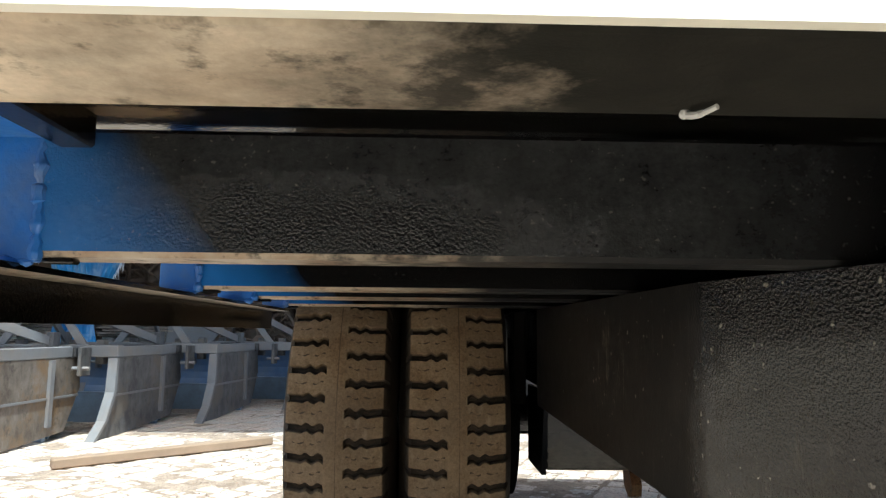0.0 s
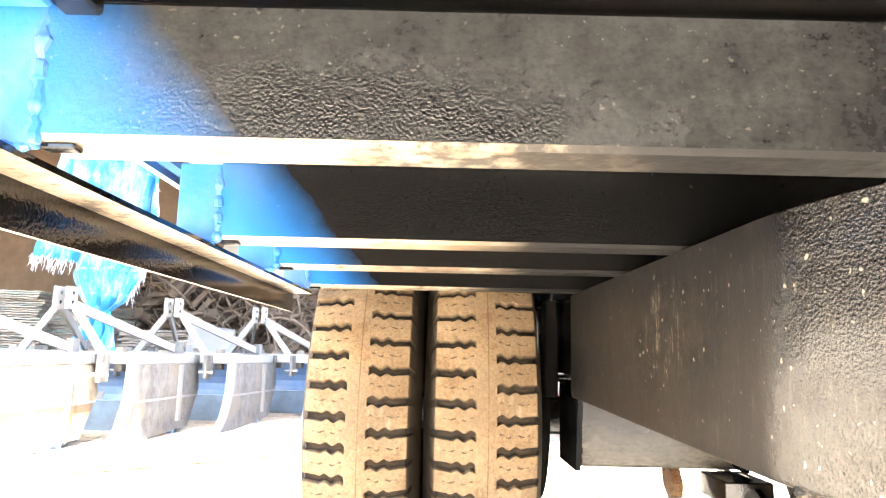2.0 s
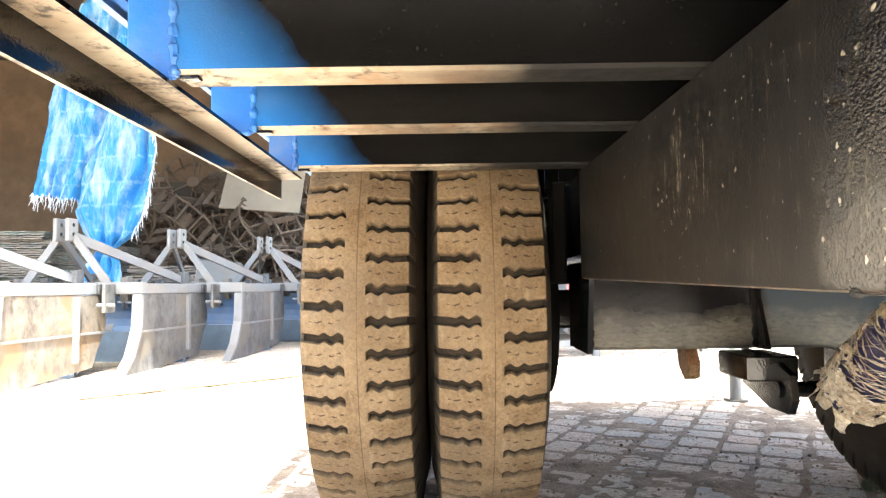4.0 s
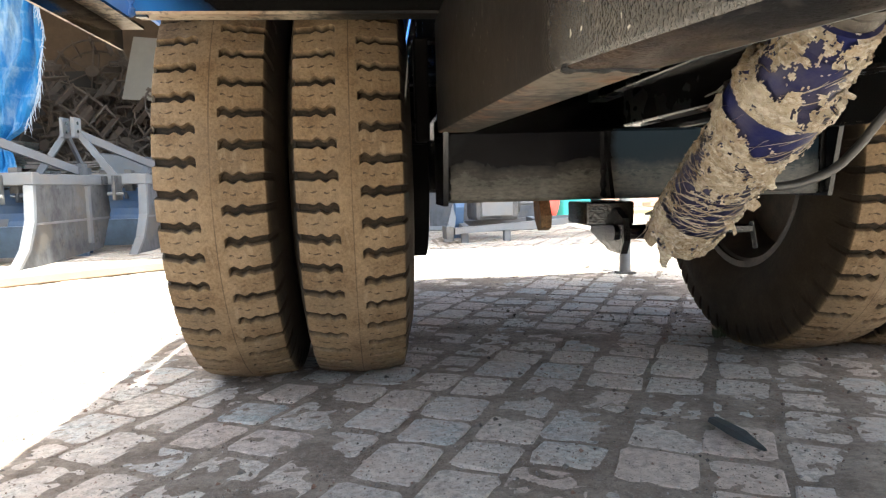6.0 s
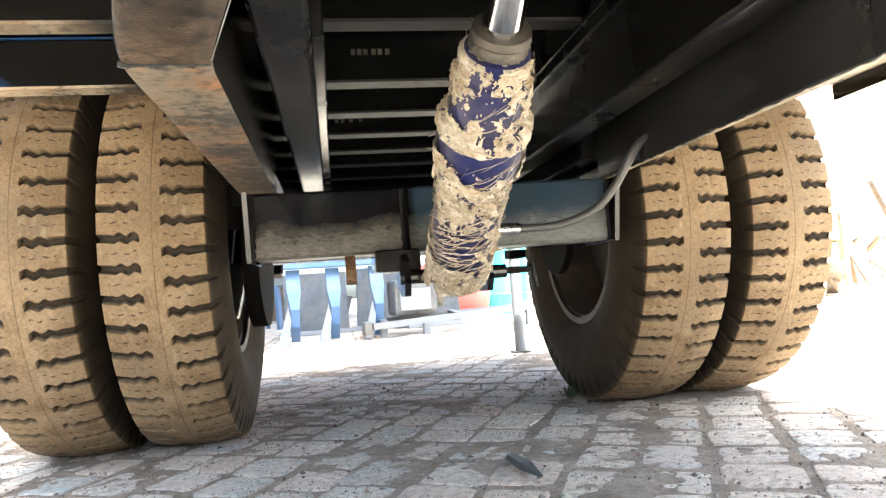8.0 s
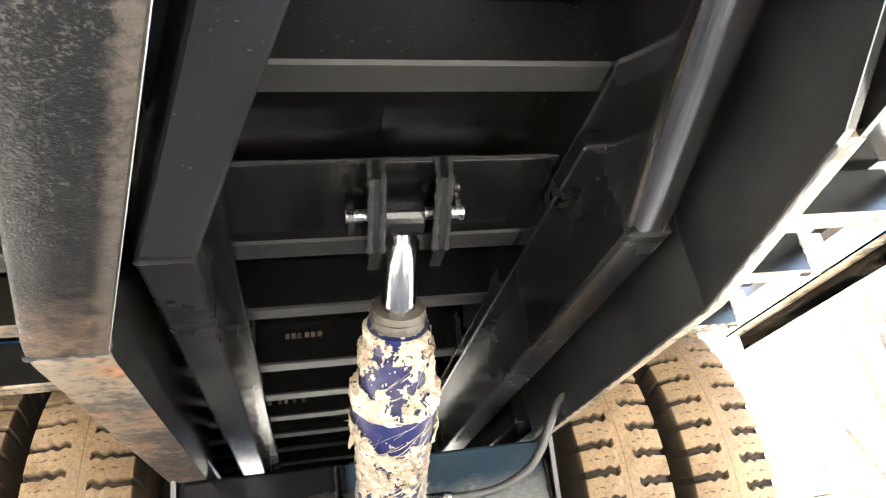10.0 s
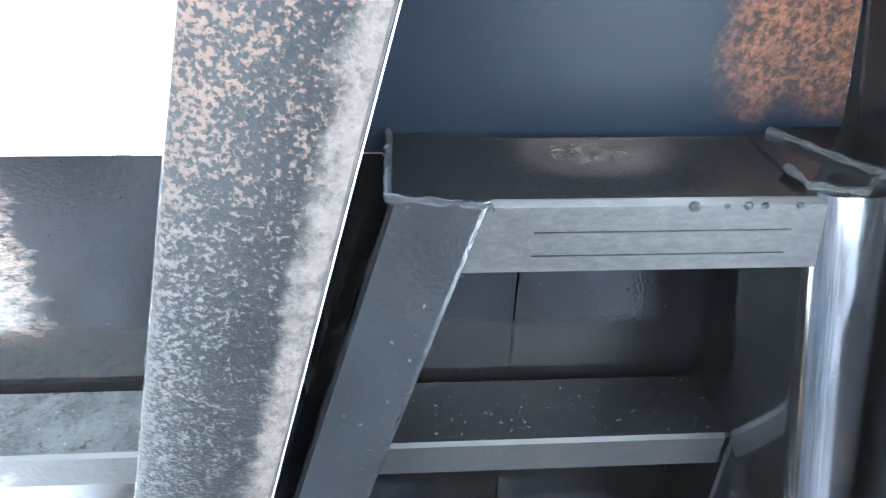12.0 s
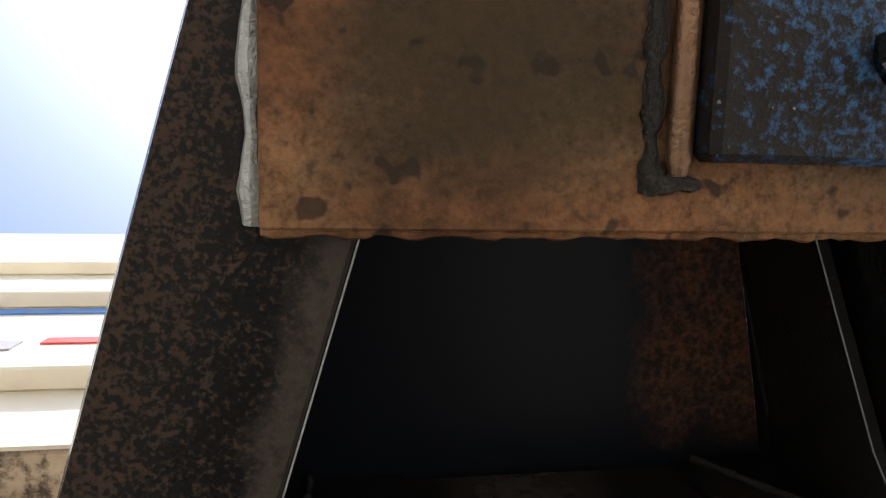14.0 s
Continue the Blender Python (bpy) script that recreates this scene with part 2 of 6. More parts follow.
def rust_plate(name):
    """Bare hot-rolled plate: golden and orange rust, dark mill scale in soft clouds, pits and scratches."""
    n = Nodes(name)
    a = n.noise(11, 5, 0.6)
    b = n.noise(80, 6, 0.72)
    col = n.mix(n.ramp(a, (0.40, 0.0), (0.62, 1.0)), (0.185, 0.098, 0.046), (0.19, 0.14, 0.075))
    pale = n.ramp(n.noise(20, 5, 0.6), (0.56, 0.0), (0.72, 1.0))
    col = n.mix(n.math("MULTIPLY", pale, 0.3), col, (0.30, 0.23, 0.14))
    cloud = n.ramp(n.math("ADD", n.math("MULTIPLY", n.noise(9, 3, 0.55), 0.8), n.math("MULTIPLY", b, 0.28)), (0.45, 0.0), (0.62, 1.0))
    col = n.mix(n.math("MULTIPLY", cloud, 0.88), col, (0.035, 0.024, 0.016))
    col = n.mix(0.85, col, n.ramp(n.math("ADD", n.math("MULTIPLY", b, 0.5), n.math("MULTIPLY", n.noise(260, 4, 0.7), 0.5)), (0.40, 0.22), (0.58, 1.1)), "MULTIPLY")
    sep = n.add("ShaderNodeSeparateXYZ")
    n.link(n.coords(), sep.inputs[0])
    dx = n.math("DIVIDE", n.math("SUBTRACT", sep.outputs["X"], 0.968), 0.052)
    dy = n.math("DIVIDE", n.math("SUBTRACT", sep.outputs["Y"], -0.128), 0.050)
    far = n.math("ADD", n.math("ADD", n.math("MULTIPLY", dx, dx), n.math("MULTIPLY", dy, dy)), n.math("MULTIPLY", n.math("SUBTRACT", n.noise(60, 7, 0.72), 0.5), 3.6))
    col = n.mix(n.math("MULTIPLY", n.ramp(n.math("MULTIPLY", far, 0.4), (0.0, 1.0), (0.85, 0.0)), 0.75), col, (0.034, 0.024, 0.012))
    rim = n.math("MAXIMUM", n.ramp(n.math("ADD", n.math("ADD", sep.outputs["Y"], 0.2), n.math("MULTIPLY", n.math("SUBTRACT", a, 0.5), 0.05)), (0.105, 0.0), (0.128, 1.0)), n.ramp(n.math("ADD", sep.outputs["X"], n.math("MULTIPLY", n.math("SUBTRACT", a, 0.5), 0.05)), (0.897, 1.0), (0.920, 0.0)))
    col = n.mix(n.math("MULTIPLY", rim, 0.35), col, n.mix(n.ramp(b, (0.38, 0.0), (0.62, 1.0)), (0.085, 0.034, 0.014), (0.25, 0.105, 0.042)))
    pits = n.ramp(n.noise(75, 2, 0.5), (0.63, 0.0), (0.68, 1.0))
    col = n.mix(n.math("MULTIPLY", pits, 0.8), col, (0.015, 0.011, 0.009))
    return n.done(col, n.math("ADD", 0.40, n.math("MULTIPLY", b, 0.3)), 0.0, n.bump(b, 0.6, 0.003), 0.12)


def plain(name, col, rough=0.6, metal=0.0, vary=0.25, scale=18.0, bump=0.2, dirt=None, spec=0.5):
    """A single-coloured surface with two scales of variation and optional dirt."""
    n = Nodes(name)
    a, b = n.noise(scale, 5, 0.6), n.noise(scale * 6, 4, 0.6)
    lo, hi = tuple(c * (1 - vary) for c in col), tuple(min(1.0, c * (1 + vary)) for c in col)
    c = n.mix(a, lo, hi)
    if dirt:
        c = n.mix(n.math("MULTIPLY", n.ramp(n.noise(scale * 0.4, 6, 0.7), (0.45, 0.0), (0.7, 1.0)), 0.8), c, dirt)
    r = n.math("ADD", rough - 0.1, n.math("MULTIPLY", b, 0.2))
    return n.done(c, r, metal, n.bump(b, bump, 0.004), spec)


def random_tint(name, cols, rough=0.85, scale=30.0, bump=0.5, island=False, dusty=0.45, tone=(0.36, 0.29, 0.225)):
    """Loose pieces whose colour differs from piece to piece, with blotches, grain and drifted dust."""
    n = Nodes(name)
    rnd = n.add("ShaderNodeNewGeometry").outputs["Random Per Island"] if island else n.add("ShaderNodeObjectInfo").outputs["Random"]
    stops = [(i / max(1, len(cols) - 1), c) for i, c in enumerate(cols)]
    c = n.ramp(rnd, *stops)
    vec = n.add("ShaderNodeNewGeometry").outputs["Position"]
    g = n.noise(scale, 7, 0.72, vec)
    c = n.mix(0.95, c, n.ramp(g, (0.38, 0.38), (0.58, 1.0)), "MULTIPLY")
    blot = n.ramp(n.noise(scale * 0.28, 5, 0.65, vec), (0.42, 0.0), (0.58, 1.0))
    c = n.mix(n.math("MULTIPLY", blot, 0.55), c, n.mix(0.6, c, (0.46, 0.33, 0.25)))
    dust = n.math("ADD", n.math("MULTIPLY", n.noise(5.0, 5, 0.7, vec), 0.7), n.math("MULTIPLY", n.noise(42, 5, 0.7, vec), 0.45))
    c = n.mix(n.math("MULTIPLY", n.ramp(dust, (0.50, 0.0), (0.70, 1.0)), dusty), c, tone)
    specks = n.ramp(n.noise(scale * 3.5, 4, 0.65, vec), (0.58, 0.0), (0.64, 1.0))
    c = n.mix(n.math("MULTIPLY", specks, 0.6), c, (0.12, 0.10, 0.085))
    return n.done(c, rough, 0.0, n.bump(g, bump, 0.006))


def tread_rubber(name):
    """Tyre rubber under a coat of pale road dust; darker in the notches and on the sides; fine zigzag sipes."""
    n = Nodes(name)
    uv = n.coords("UV")
    sep = n.add("ShaderNodeSeparateXYZ")
    n.link(uv, sep.inputs[0])
    u, v = sep.outputs["X"], sep.outputs["Y"]          # u: pitches round the tyre; v: metres across, 0 in the middle
    a, b = n.noise(14, 6, 0.65), n.noise(60, 4, 0.6)
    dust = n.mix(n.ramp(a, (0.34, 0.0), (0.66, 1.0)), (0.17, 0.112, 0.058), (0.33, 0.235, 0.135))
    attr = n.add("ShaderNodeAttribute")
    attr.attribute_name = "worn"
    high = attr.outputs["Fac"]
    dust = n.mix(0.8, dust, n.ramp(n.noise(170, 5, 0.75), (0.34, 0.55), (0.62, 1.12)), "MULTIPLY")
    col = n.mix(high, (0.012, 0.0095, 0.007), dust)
    # zigzag sipes half-way between the notches
    side = n.math("GREATER_THAN", v, 0.0)
    ph = n.math("FRACT", n.math("ADD", u, n.math("MULTIPLY", side, 0.5)))
    av = n.math("ABSOLUTE", v)
    zig = n.math("MULTIPLY", n.math("PINGPONG", n.math("SUBTRACT", av, 0.026), 0.0105), 7.0)
    off = n.math("ABSOLUTE", n.math("SUBTRACT", n.math("ADD", ph, -0.46), zig))
    off = n.math("MINIMUM", off, n.math("ABSOLUTE", n.math("SUBTRACT", n.math("ADD", ph, 0.54), zig)))
    off = n.math("MINIMUM", off, n.math("ABSOLUTE", n.math("SUBTRACT", n.math("ADD", ph, -0.96), zig)))
    band = n.math("MULTIPLY", n.math("GREATER_THAN", av, 0.026), n.math("LESS_THAN", av, 0.086))
    gap = n.math("GREATER_THAN", n.math("ABSOLUTE", n.math("SUBTRACT", av, 0.055)), 0.006)
    line = n.math("MULTIPLY", n.math("MULTIPLY", n.ramp(off, (0.024, 1.0), (0.040, 0.0)), band), gap)
    mid = n.math("LESS_THAN", n.math("ABSOLUTE", n.math("SUBTRACT", v, 0.004)), 0.0011)
    line = n.math("MAXIMUM", line, n.math("MULTIPLY", mid, 0.6))
    line = n.math("MULTIPLY", line, n.ramp(n.noise(25, 3, 0.5), (0.30, 0.45), (0.5, 1.0)))
    col = n.mix(n.math("MULTIPLY", line, 0.9), col, (0.04, 0.028, 0.018))
    stain = n.ramp(n.noise(7, 6, 0.72), (0.48, 0.0), (0.64, 1.0))
    col = n.mix(n.math("MULTIPLY", stain, n.math("MULTIPLY", high, 0.6)), col, (0.10, 0.07, 0.042))
    scrape = n.ramp(n.noise(11, 6, 0.7, stretch=(3.0, 1.0, 1.0)), (0.60, 0.0), (0.74, 1.0))
    col = n.mix(n.math("MULTIPLY", scrape, n.math("MULTIPLY", high, 0.5)), col, (0.42, 0.33, 0.22))
    return n.done(col, 0.85, 0.0, n.bump(n.noise(240, 4, 0.7), 0.35, 0.002, n.bump(b, 0.25, 0.004)), 0.25)


M_BEAM = black_paint("beam_black_paint", 0.004, 0.115, 0.06, tint=(0.29, 0.30, 0.295), peel=0.75, ends=True, grain=480.0, spec=0.5)
M_BEAMB = black_paint("glossy_beam_paint", 0.004, 0.022, 0.02, tint=(0.32, 0.28, 0.22), peel=0.14, ends=True, grain=430.0, spec=0.4)
M_RAILIN = black_paint("rail_black_paint", 0.004, 0.02, 0.10, peel=0.25, grain=200.0, spec=0.35)
M_WEB = black_paint("web_black_paint", 0.005, 0.085, 0.10, tint=(0.26, 0.25, 0.23), peel=0.1, grain=200.0, spec=0.4)
M_GLOSS = black_paint("gloss_black_paint", 0.003, 0.010, 0.0, peel=0.15, spec=0.45)
M_TUBE = black_paint("tube_black_paint", 0.004, 0.02, 0.10, peel=0.04, spec=1.0, coat=1.0)
M_FLOOR = black_paint("floor_underside_paint", 0.003, 0.022, 0.02, tint=(0.25, 0.22, 0.18), peel=0.10, worn=True, spec=0.4)


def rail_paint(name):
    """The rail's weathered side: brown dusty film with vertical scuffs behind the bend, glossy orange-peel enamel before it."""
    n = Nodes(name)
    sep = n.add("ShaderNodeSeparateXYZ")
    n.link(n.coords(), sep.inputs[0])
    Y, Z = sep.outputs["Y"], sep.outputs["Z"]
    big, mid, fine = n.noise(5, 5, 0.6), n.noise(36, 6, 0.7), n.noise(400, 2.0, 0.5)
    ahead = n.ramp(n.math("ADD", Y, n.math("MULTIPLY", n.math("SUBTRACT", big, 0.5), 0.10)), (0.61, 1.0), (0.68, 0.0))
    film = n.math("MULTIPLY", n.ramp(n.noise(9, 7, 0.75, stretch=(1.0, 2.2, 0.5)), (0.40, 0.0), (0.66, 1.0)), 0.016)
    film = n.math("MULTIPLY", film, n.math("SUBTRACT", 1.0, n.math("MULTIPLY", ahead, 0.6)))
    # tan low on the front part: film, plus the sunlit ground's reflection painted in
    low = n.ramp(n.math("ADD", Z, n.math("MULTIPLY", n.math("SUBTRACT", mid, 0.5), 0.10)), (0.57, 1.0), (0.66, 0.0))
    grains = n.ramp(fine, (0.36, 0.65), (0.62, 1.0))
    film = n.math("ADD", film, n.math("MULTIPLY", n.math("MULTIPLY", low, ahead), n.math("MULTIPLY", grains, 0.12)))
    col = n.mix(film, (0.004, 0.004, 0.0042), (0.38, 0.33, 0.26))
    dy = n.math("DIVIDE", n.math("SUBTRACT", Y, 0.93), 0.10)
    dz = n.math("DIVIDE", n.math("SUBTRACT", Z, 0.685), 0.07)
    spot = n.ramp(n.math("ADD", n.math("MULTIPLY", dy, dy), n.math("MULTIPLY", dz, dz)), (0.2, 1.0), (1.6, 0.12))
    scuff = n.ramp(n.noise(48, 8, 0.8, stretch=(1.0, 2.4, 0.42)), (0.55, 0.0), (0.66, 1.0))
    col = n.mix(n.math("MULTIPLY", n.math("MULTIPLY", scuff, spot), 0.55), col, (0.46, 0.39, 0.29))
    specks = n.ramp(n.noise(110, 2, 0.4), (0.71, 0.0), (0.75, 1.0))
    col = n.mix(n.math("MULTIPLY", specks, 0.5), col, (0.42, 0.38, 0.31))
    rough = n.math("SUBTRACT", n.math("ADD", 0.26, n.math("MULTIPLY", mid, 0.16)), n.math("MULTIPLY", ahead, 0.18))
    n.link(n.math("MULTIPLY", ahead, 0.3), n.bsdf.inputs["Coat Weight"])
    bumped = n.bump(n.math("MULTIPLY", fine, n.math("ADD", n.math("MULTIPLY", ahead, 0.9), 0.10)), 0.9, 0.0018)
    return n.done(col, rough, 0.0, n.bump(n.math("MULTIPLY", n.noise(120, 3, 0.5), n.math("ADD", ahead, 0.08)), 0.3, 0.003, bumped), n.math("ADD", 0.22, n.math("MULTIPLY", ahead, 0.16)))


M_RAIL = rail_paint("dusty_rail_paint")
M_UNDER = worn_under("flange_underside", 0.5, 1.15)
# tan doubled: strong bounce off the sunlit ground is put into the colour
M_UNDER0 = worn_under("front_flange_underside", 0.2, 2.0, False, True)
M_RAILUNDER = worn_under("rail_underside", 0.85, 0.36, False)
# brighter copy of rail_underside: sunlit-ground bounce on this side put into the tan
M_RAILUNDER2 = worn_under("drawbar_underside", 0.25, 0.75, False)
M_ANGLE = worn_under("angle_underside", 0.2, 1.0, False)
M_DULL = black_paint("dull_black_paint", 0.003, 0.012, 0.17, peel=0.12, spec=0.35)
# near black, so the gaps beside the wheels stay as dark as deep shade
M_DARKIRON = plain("near_black_iron", (0.005, 0.0045, 0.004), 0.85, 0.0, 0.4, 20, 0.3, None, 0.1)
M_BRACE = black_paint("brace_black_paint", 0.005, 0.020, 0.10, tint=(0.22, 0.20, 0.18), peel=0.10, spec=0.4)
M_BEAM2 = black_paint("rear_beam_black_paint", 0.004, 0.012, 0.04, peel=0.3, spec=0.4)


def box_paint(name):
    """Glossy black paint whose lower half carries a pale film of dust, with a wet-looking ragged top edge."""
    n = Nodes(name)
    sep = n.add("ShaderNodeSeparateXYZ")
    n.link(n.coords(), sep.inputs[0])
    rag = n.math("SUBTRACT", n.noise(9, 7, 0.7), 0.5)
    lvl = n.math("ADD", n.math("ADD", sep.outputs["Z"], n.math("MULTIPLY", rag, 0.10)), n.math("MULTIPLY", sep.outputs["X"], -0.01))
    film = n.ramp(lvl, (0.440, 1.0), (0.500, 0.0))
    film = n.math("MULTIPLY", film, n.ramp(n.noise(110, 7, 0.75, stretch=(0.5, 1.0, 1.4)), (0.34, 0.35), (0.58, 1.0)))
    blue = n.ramp(n.math("ADD", sep.outputs["X"], n.math("MULTIPLY", rag, 0.06)), (0.985, 0.0), (1.0, 1.0))
    base = n.mix(blue, (0.005, 0.005, 0.006), (0.02, 0.034, 0.048))
    col = n.mix(n.math("MULTIPLY", film, 0.36), base, (0.38, 0.35, 0.28))
    rough = n.math("ADD", 0.16, n.math("MULTIPLY", film, 0.3))
    return n.done(col, rough, 0.0, n.bump(n.noise(50, 4, 0.6, stretch=(0.7, 1.0, 1.6)), 0.10, 0.003), 0.3)


def channel_paint(name):
    """Black paint on the drawbar's cross channel: a pale dried stain on its face, thin dust and hairlines below."""
    n = Nodes(name)
    sep = n.add("ShaderNodeSeparateXYZ")
    n.link(n.coords(), sep.inputs[0])
    rag = n.math("SUBTRACT", n.noise(26, 6, 0.65), 0.5)
    dx = n.math("DIVIDE", n.math("SUBTRACT", sep.outputs["X"], 1.045), 0.050)
    dz = n.math("DIVIDE", n.math("SUBTRACT", sep.outputs["Z"], 0.735), 0.034)
    far = n.math("ADD", n.math("ADD", n.math("MULTIPLY", dx, dx), n.math("MULTIPLY", dz, dz)), n.math("MULTIPLY", rag, 1.0))
    stain = n.math("MULTIPLY", n.ramp(n.math("MULTIPLY", far, 0.5), (0.0, 1.0), (0.85, 0.0)), n.ramp(n.noise(110, 4, 0.6), (0.36, 0.45), (0.6, 1.0)))
    top = n.ramp(n.math("ADD", sep.outputs["Z"], n.math("MULTIPLY", rag, 0.016)), (0.752, 0.0), (0.762, 1.0))
    low = n.ramp(sep.outputs["Z"], (0.6635, 1.0), (0.6665, 0.0))
    col = n.mix(n.noise(9, 5, 0.6), (0.003, 0.003, 0.0035), (0.010, 0.0095, 0.009))
    col = n.mix(n.math("MULTIPLY", stain, 0.17), col, (0.24, 0.20, 0.165))
    col = n.mix(n.math("MULTIPLY", top, 0.25), col, (0.09, 0.05, 0.032))
    lines = n.ramp(n.noise(190, 5, 0.7, stretch=(0.45, 1.0, 1.0)), (0.40, 0.25), (0.66, 1.0))
    col = n.mix(n.math("MULTIPLY", n.math("MULTIPLY", low, lines), 0.06), col, (0.30, 0.29, 0.27))
    return n.done(col, n.math("ADD", 0.20, n.math("MULTIPLY", low, 0.22)), 0.0, n.bump(n.noise(60, 4, 0.6), 0.06, 0.002), 0.24)


M_CHANNEL = channel_paint("cross_channel_paint")
M_BOX = box_paint("dusty_box_paint")
M_COVER = cover_paint("cover_plate_paint")
M_FLAKY = flaky_paint("flaking_black_paint")
M_RUST = rust_plate("rusty_plate")
M_BLUE = plain("blue_enamel", (0.03, 0.17, 0.55), 0.38, 0.0, 0.2, 12, 0.25, (0.16, 0.2, 0.26))
M_CREAM = plain("cream_enamel", (0.72, 0.68, 0.56), 0.4, 0.0, 0.1, 6, 0.15, (0.55, 0.50, 0.38))
# pale stand-in: the right side's overexposed bounce light is put into the colour
M_OVERLIT = plain("overlit_side", (0.55, 0.52, 0.46), 0.6, 0.0, 0.25, 9, 0.4, (0.20, 0.17, 0.13))
M_REDPAINT = plain("red_lettering_paint", (0.55, 0.04, 0.03), 0.45)
M_GREYMARK = plain("grey_lettering_paint", (0.35, 0.33, 0.38), 0.5)
M_GREYWELD = plain("grey_weld", (0.30, 0.33, 0.33), 0.4, 0.5, 0.3, 50, 0.6)


def scuffed_blue(name):
    """Black steel under thin blue paint that is rubbed to specks towards its outer side."""
    n = Nodes(name)
    sep = n.add("ShaderNodeSeparateXYZ")
    n.link(n.coords(), sep.inputs[0])
    spot = n.noise(190, 6, 0.75)
    much = n.math("ADD", n.math("MULTIPLY", n.math("SUBTRACT", sep.outputs["X"], 1.075), 4.0), n.math("MULTIPLY", n.noise(30, 5, 0.65), 0.5))
    blue = n.ramp(n.math("ADD", spot, n.math("MULTIPLY", much, 0.4)), (0.59, 0.0), (0.80, 1.0))
    col = n.mix(blue, (0.010, 0.009, 0.008), (0.04, 0.13, 0.30))
    col = n.mix(n.ramp(n.noise(140, 3, 0.6), (0.68, 0.0), (0.74, 1.0)), col, (0.16, 0.20, 0.24))
    return n.done(col, 0.35, 0.0, n.bump(spot, 0.6, 0.003), 0.15)


M_SCUFFBLUE = scuffed_blue("scuffed_blue_black")
M_WELD = plain("weld_bead_paint", (0.008, 0.0075, 0.007), 0.24, 0.0, 0.4, 80, 1.0)
M_TYRE = tread_rubber("dusty_tread_rubber")
M_RIM = plain("wheel_rim_paint", (0.05, 0.042, 0.034), 0.55, 0.2, 0.3, 20, 0.3, (0.14, 0.1, 0.07))
M_STEEL = plain("bare_steel", (0.55, 0.53, 0.5), 0.28, 1.0, 0.15, 40, 0.1)
M_CHROME = plain("chrome", (0.42, 0.42, 0.42), 0.14, 1.0, 0.05, 40, 0.02)


# ---- mesh helpers ----
def part(name, bm, mat, parent=None, label="", smooth=False, at=None):
    me = bpy.data.meshes.new(name)
    bm.normal_update()
    bm.to_mesh(me)
    bm.free()
    for m in (mat if isinstance(mat, (list, tuple)) else [mat]):
        me.materials.append(m)
    if smooth or name == "weld":
        me.shade_smooth()
        me.set_sharp_from_angle(angle=radians(42))
    ob = new(name, me)
    ob.parent = parent
    if at is not None:
        ob.matrix_basis = at
    if label:
        ob["label"] = label
    return ob


def under(ob, mat, limit=-0.7):
    """Give the faces that look down a material of their own."""
    ob.data.materials.append(mat)
    k = len(ob.data.materials) - 1
    for poly in ob.data.polygons:
        if poly.normal.z < limit:
            poly.material_index = k
    return ob


def thing(name, label, category, group="", at=None):
    ob = new(name)
    if at is not None:
        ob.matrix_basis = at
    return tagged(ob, label, category, group)


def add_box(bm, x0, x1, y0, y1, z0, z1, bevel=0.0, seg=1):
    vs = [bm.verts.new((x, y, z)) for x in (x0, x1) for y in (y0, y1) for z in (z0, z1)]
    fs = [bm.faces.new([vs[i] for i in f]) for f in ((0, 1, 3, 2), (4, 6, 7, 5), (0, 4, 5, 1), (2, 3, 7, 6), (0, 2, 6, 4), (1, 5, 7, 3))]
    if bevel:
        bmesh.ops.bevel(bm, geom=list({e for f in fs for e in f.edges}), offset=bevel, segments=seg, affect="EDGES", profile=0.5)
    return vs


def box(*a, **k):
    bm = bmesh.new()
    add_box(bm, *a, **k)
    return bm


def add_sweep(bm, sections, close=True):
    """Skin a row of closed sections, all with the same number of points, and cap the ends."""
    rings = [[bm.verts.new(p) for p in s] for s in sections]
    n = len(rings[0])
    for a, b in zip(rings, rings[1:]):
        for i in range(n):
            bm.faces.new((a[i], a[(i + 1) % n], b[(i + 1) % n], b[i]))
    if close:
        bm.faces.new(list(reversed(rings[0])))
        bm.faces.new(rings[-1])
    bmesh.ops.recalc_face_normals(bm, faces=bm.faces)


def sweep(sections, close=True):
    bm = bmesh.new()
    add_sweep(bm, sections, close)
    return bm


def add_tube(bm, pts, r, seg=12, close=True):
    pts = [Vector(p) for p in pts]
    rs = r if isinstance(r, (list, tuple)) else [r] * len(pts)
    secs, up = [], None
    for i, p in enumerate(pts):
        d = (pts[min(i + 1, len(pts) - 1)] - pts[max(i - 1, 0)]).normalized()
        if up is None:
            up = d.orthogonal().normalized()
        up = (up - d * up.dot(d)).normalized()
        side = d.cross(up)
        secs.append([p + (up * math.cos(2 * math.pi * k / seg) + side * math.sin(2 * math.pi * k / seg)) * rs[i] for k in range(seg)])
    add_sweep(bm, secs, close)


def tube(pts, r, seg=12, close=True):
    bm = bmesh.new()
    add_tube(bm, pts, r, seg, close)
    return bm


def lathe(profile, seg=48, axis="X"):
    """Turn a profile of (along, radius) round the x axis."""
    bm = bmesh.new()
    rings = []
    for a, r in profile:
        rings.append([bm.verts.new((a, r * math.cos(2 * math.pi * k / seg), r * math.sin(2 * math.pi * k / seg))) for k in range(seg)])
    for p, q in zip(rings, rings[1:]):
        for k in range(seg):
            bm.faces.new((p[k], p[(k + 1) % seg], q[(k + 1) % seg], q[k]))
    bmesh.ops.recalc_face_normals(bm, faces=bm.faces)
    return bm


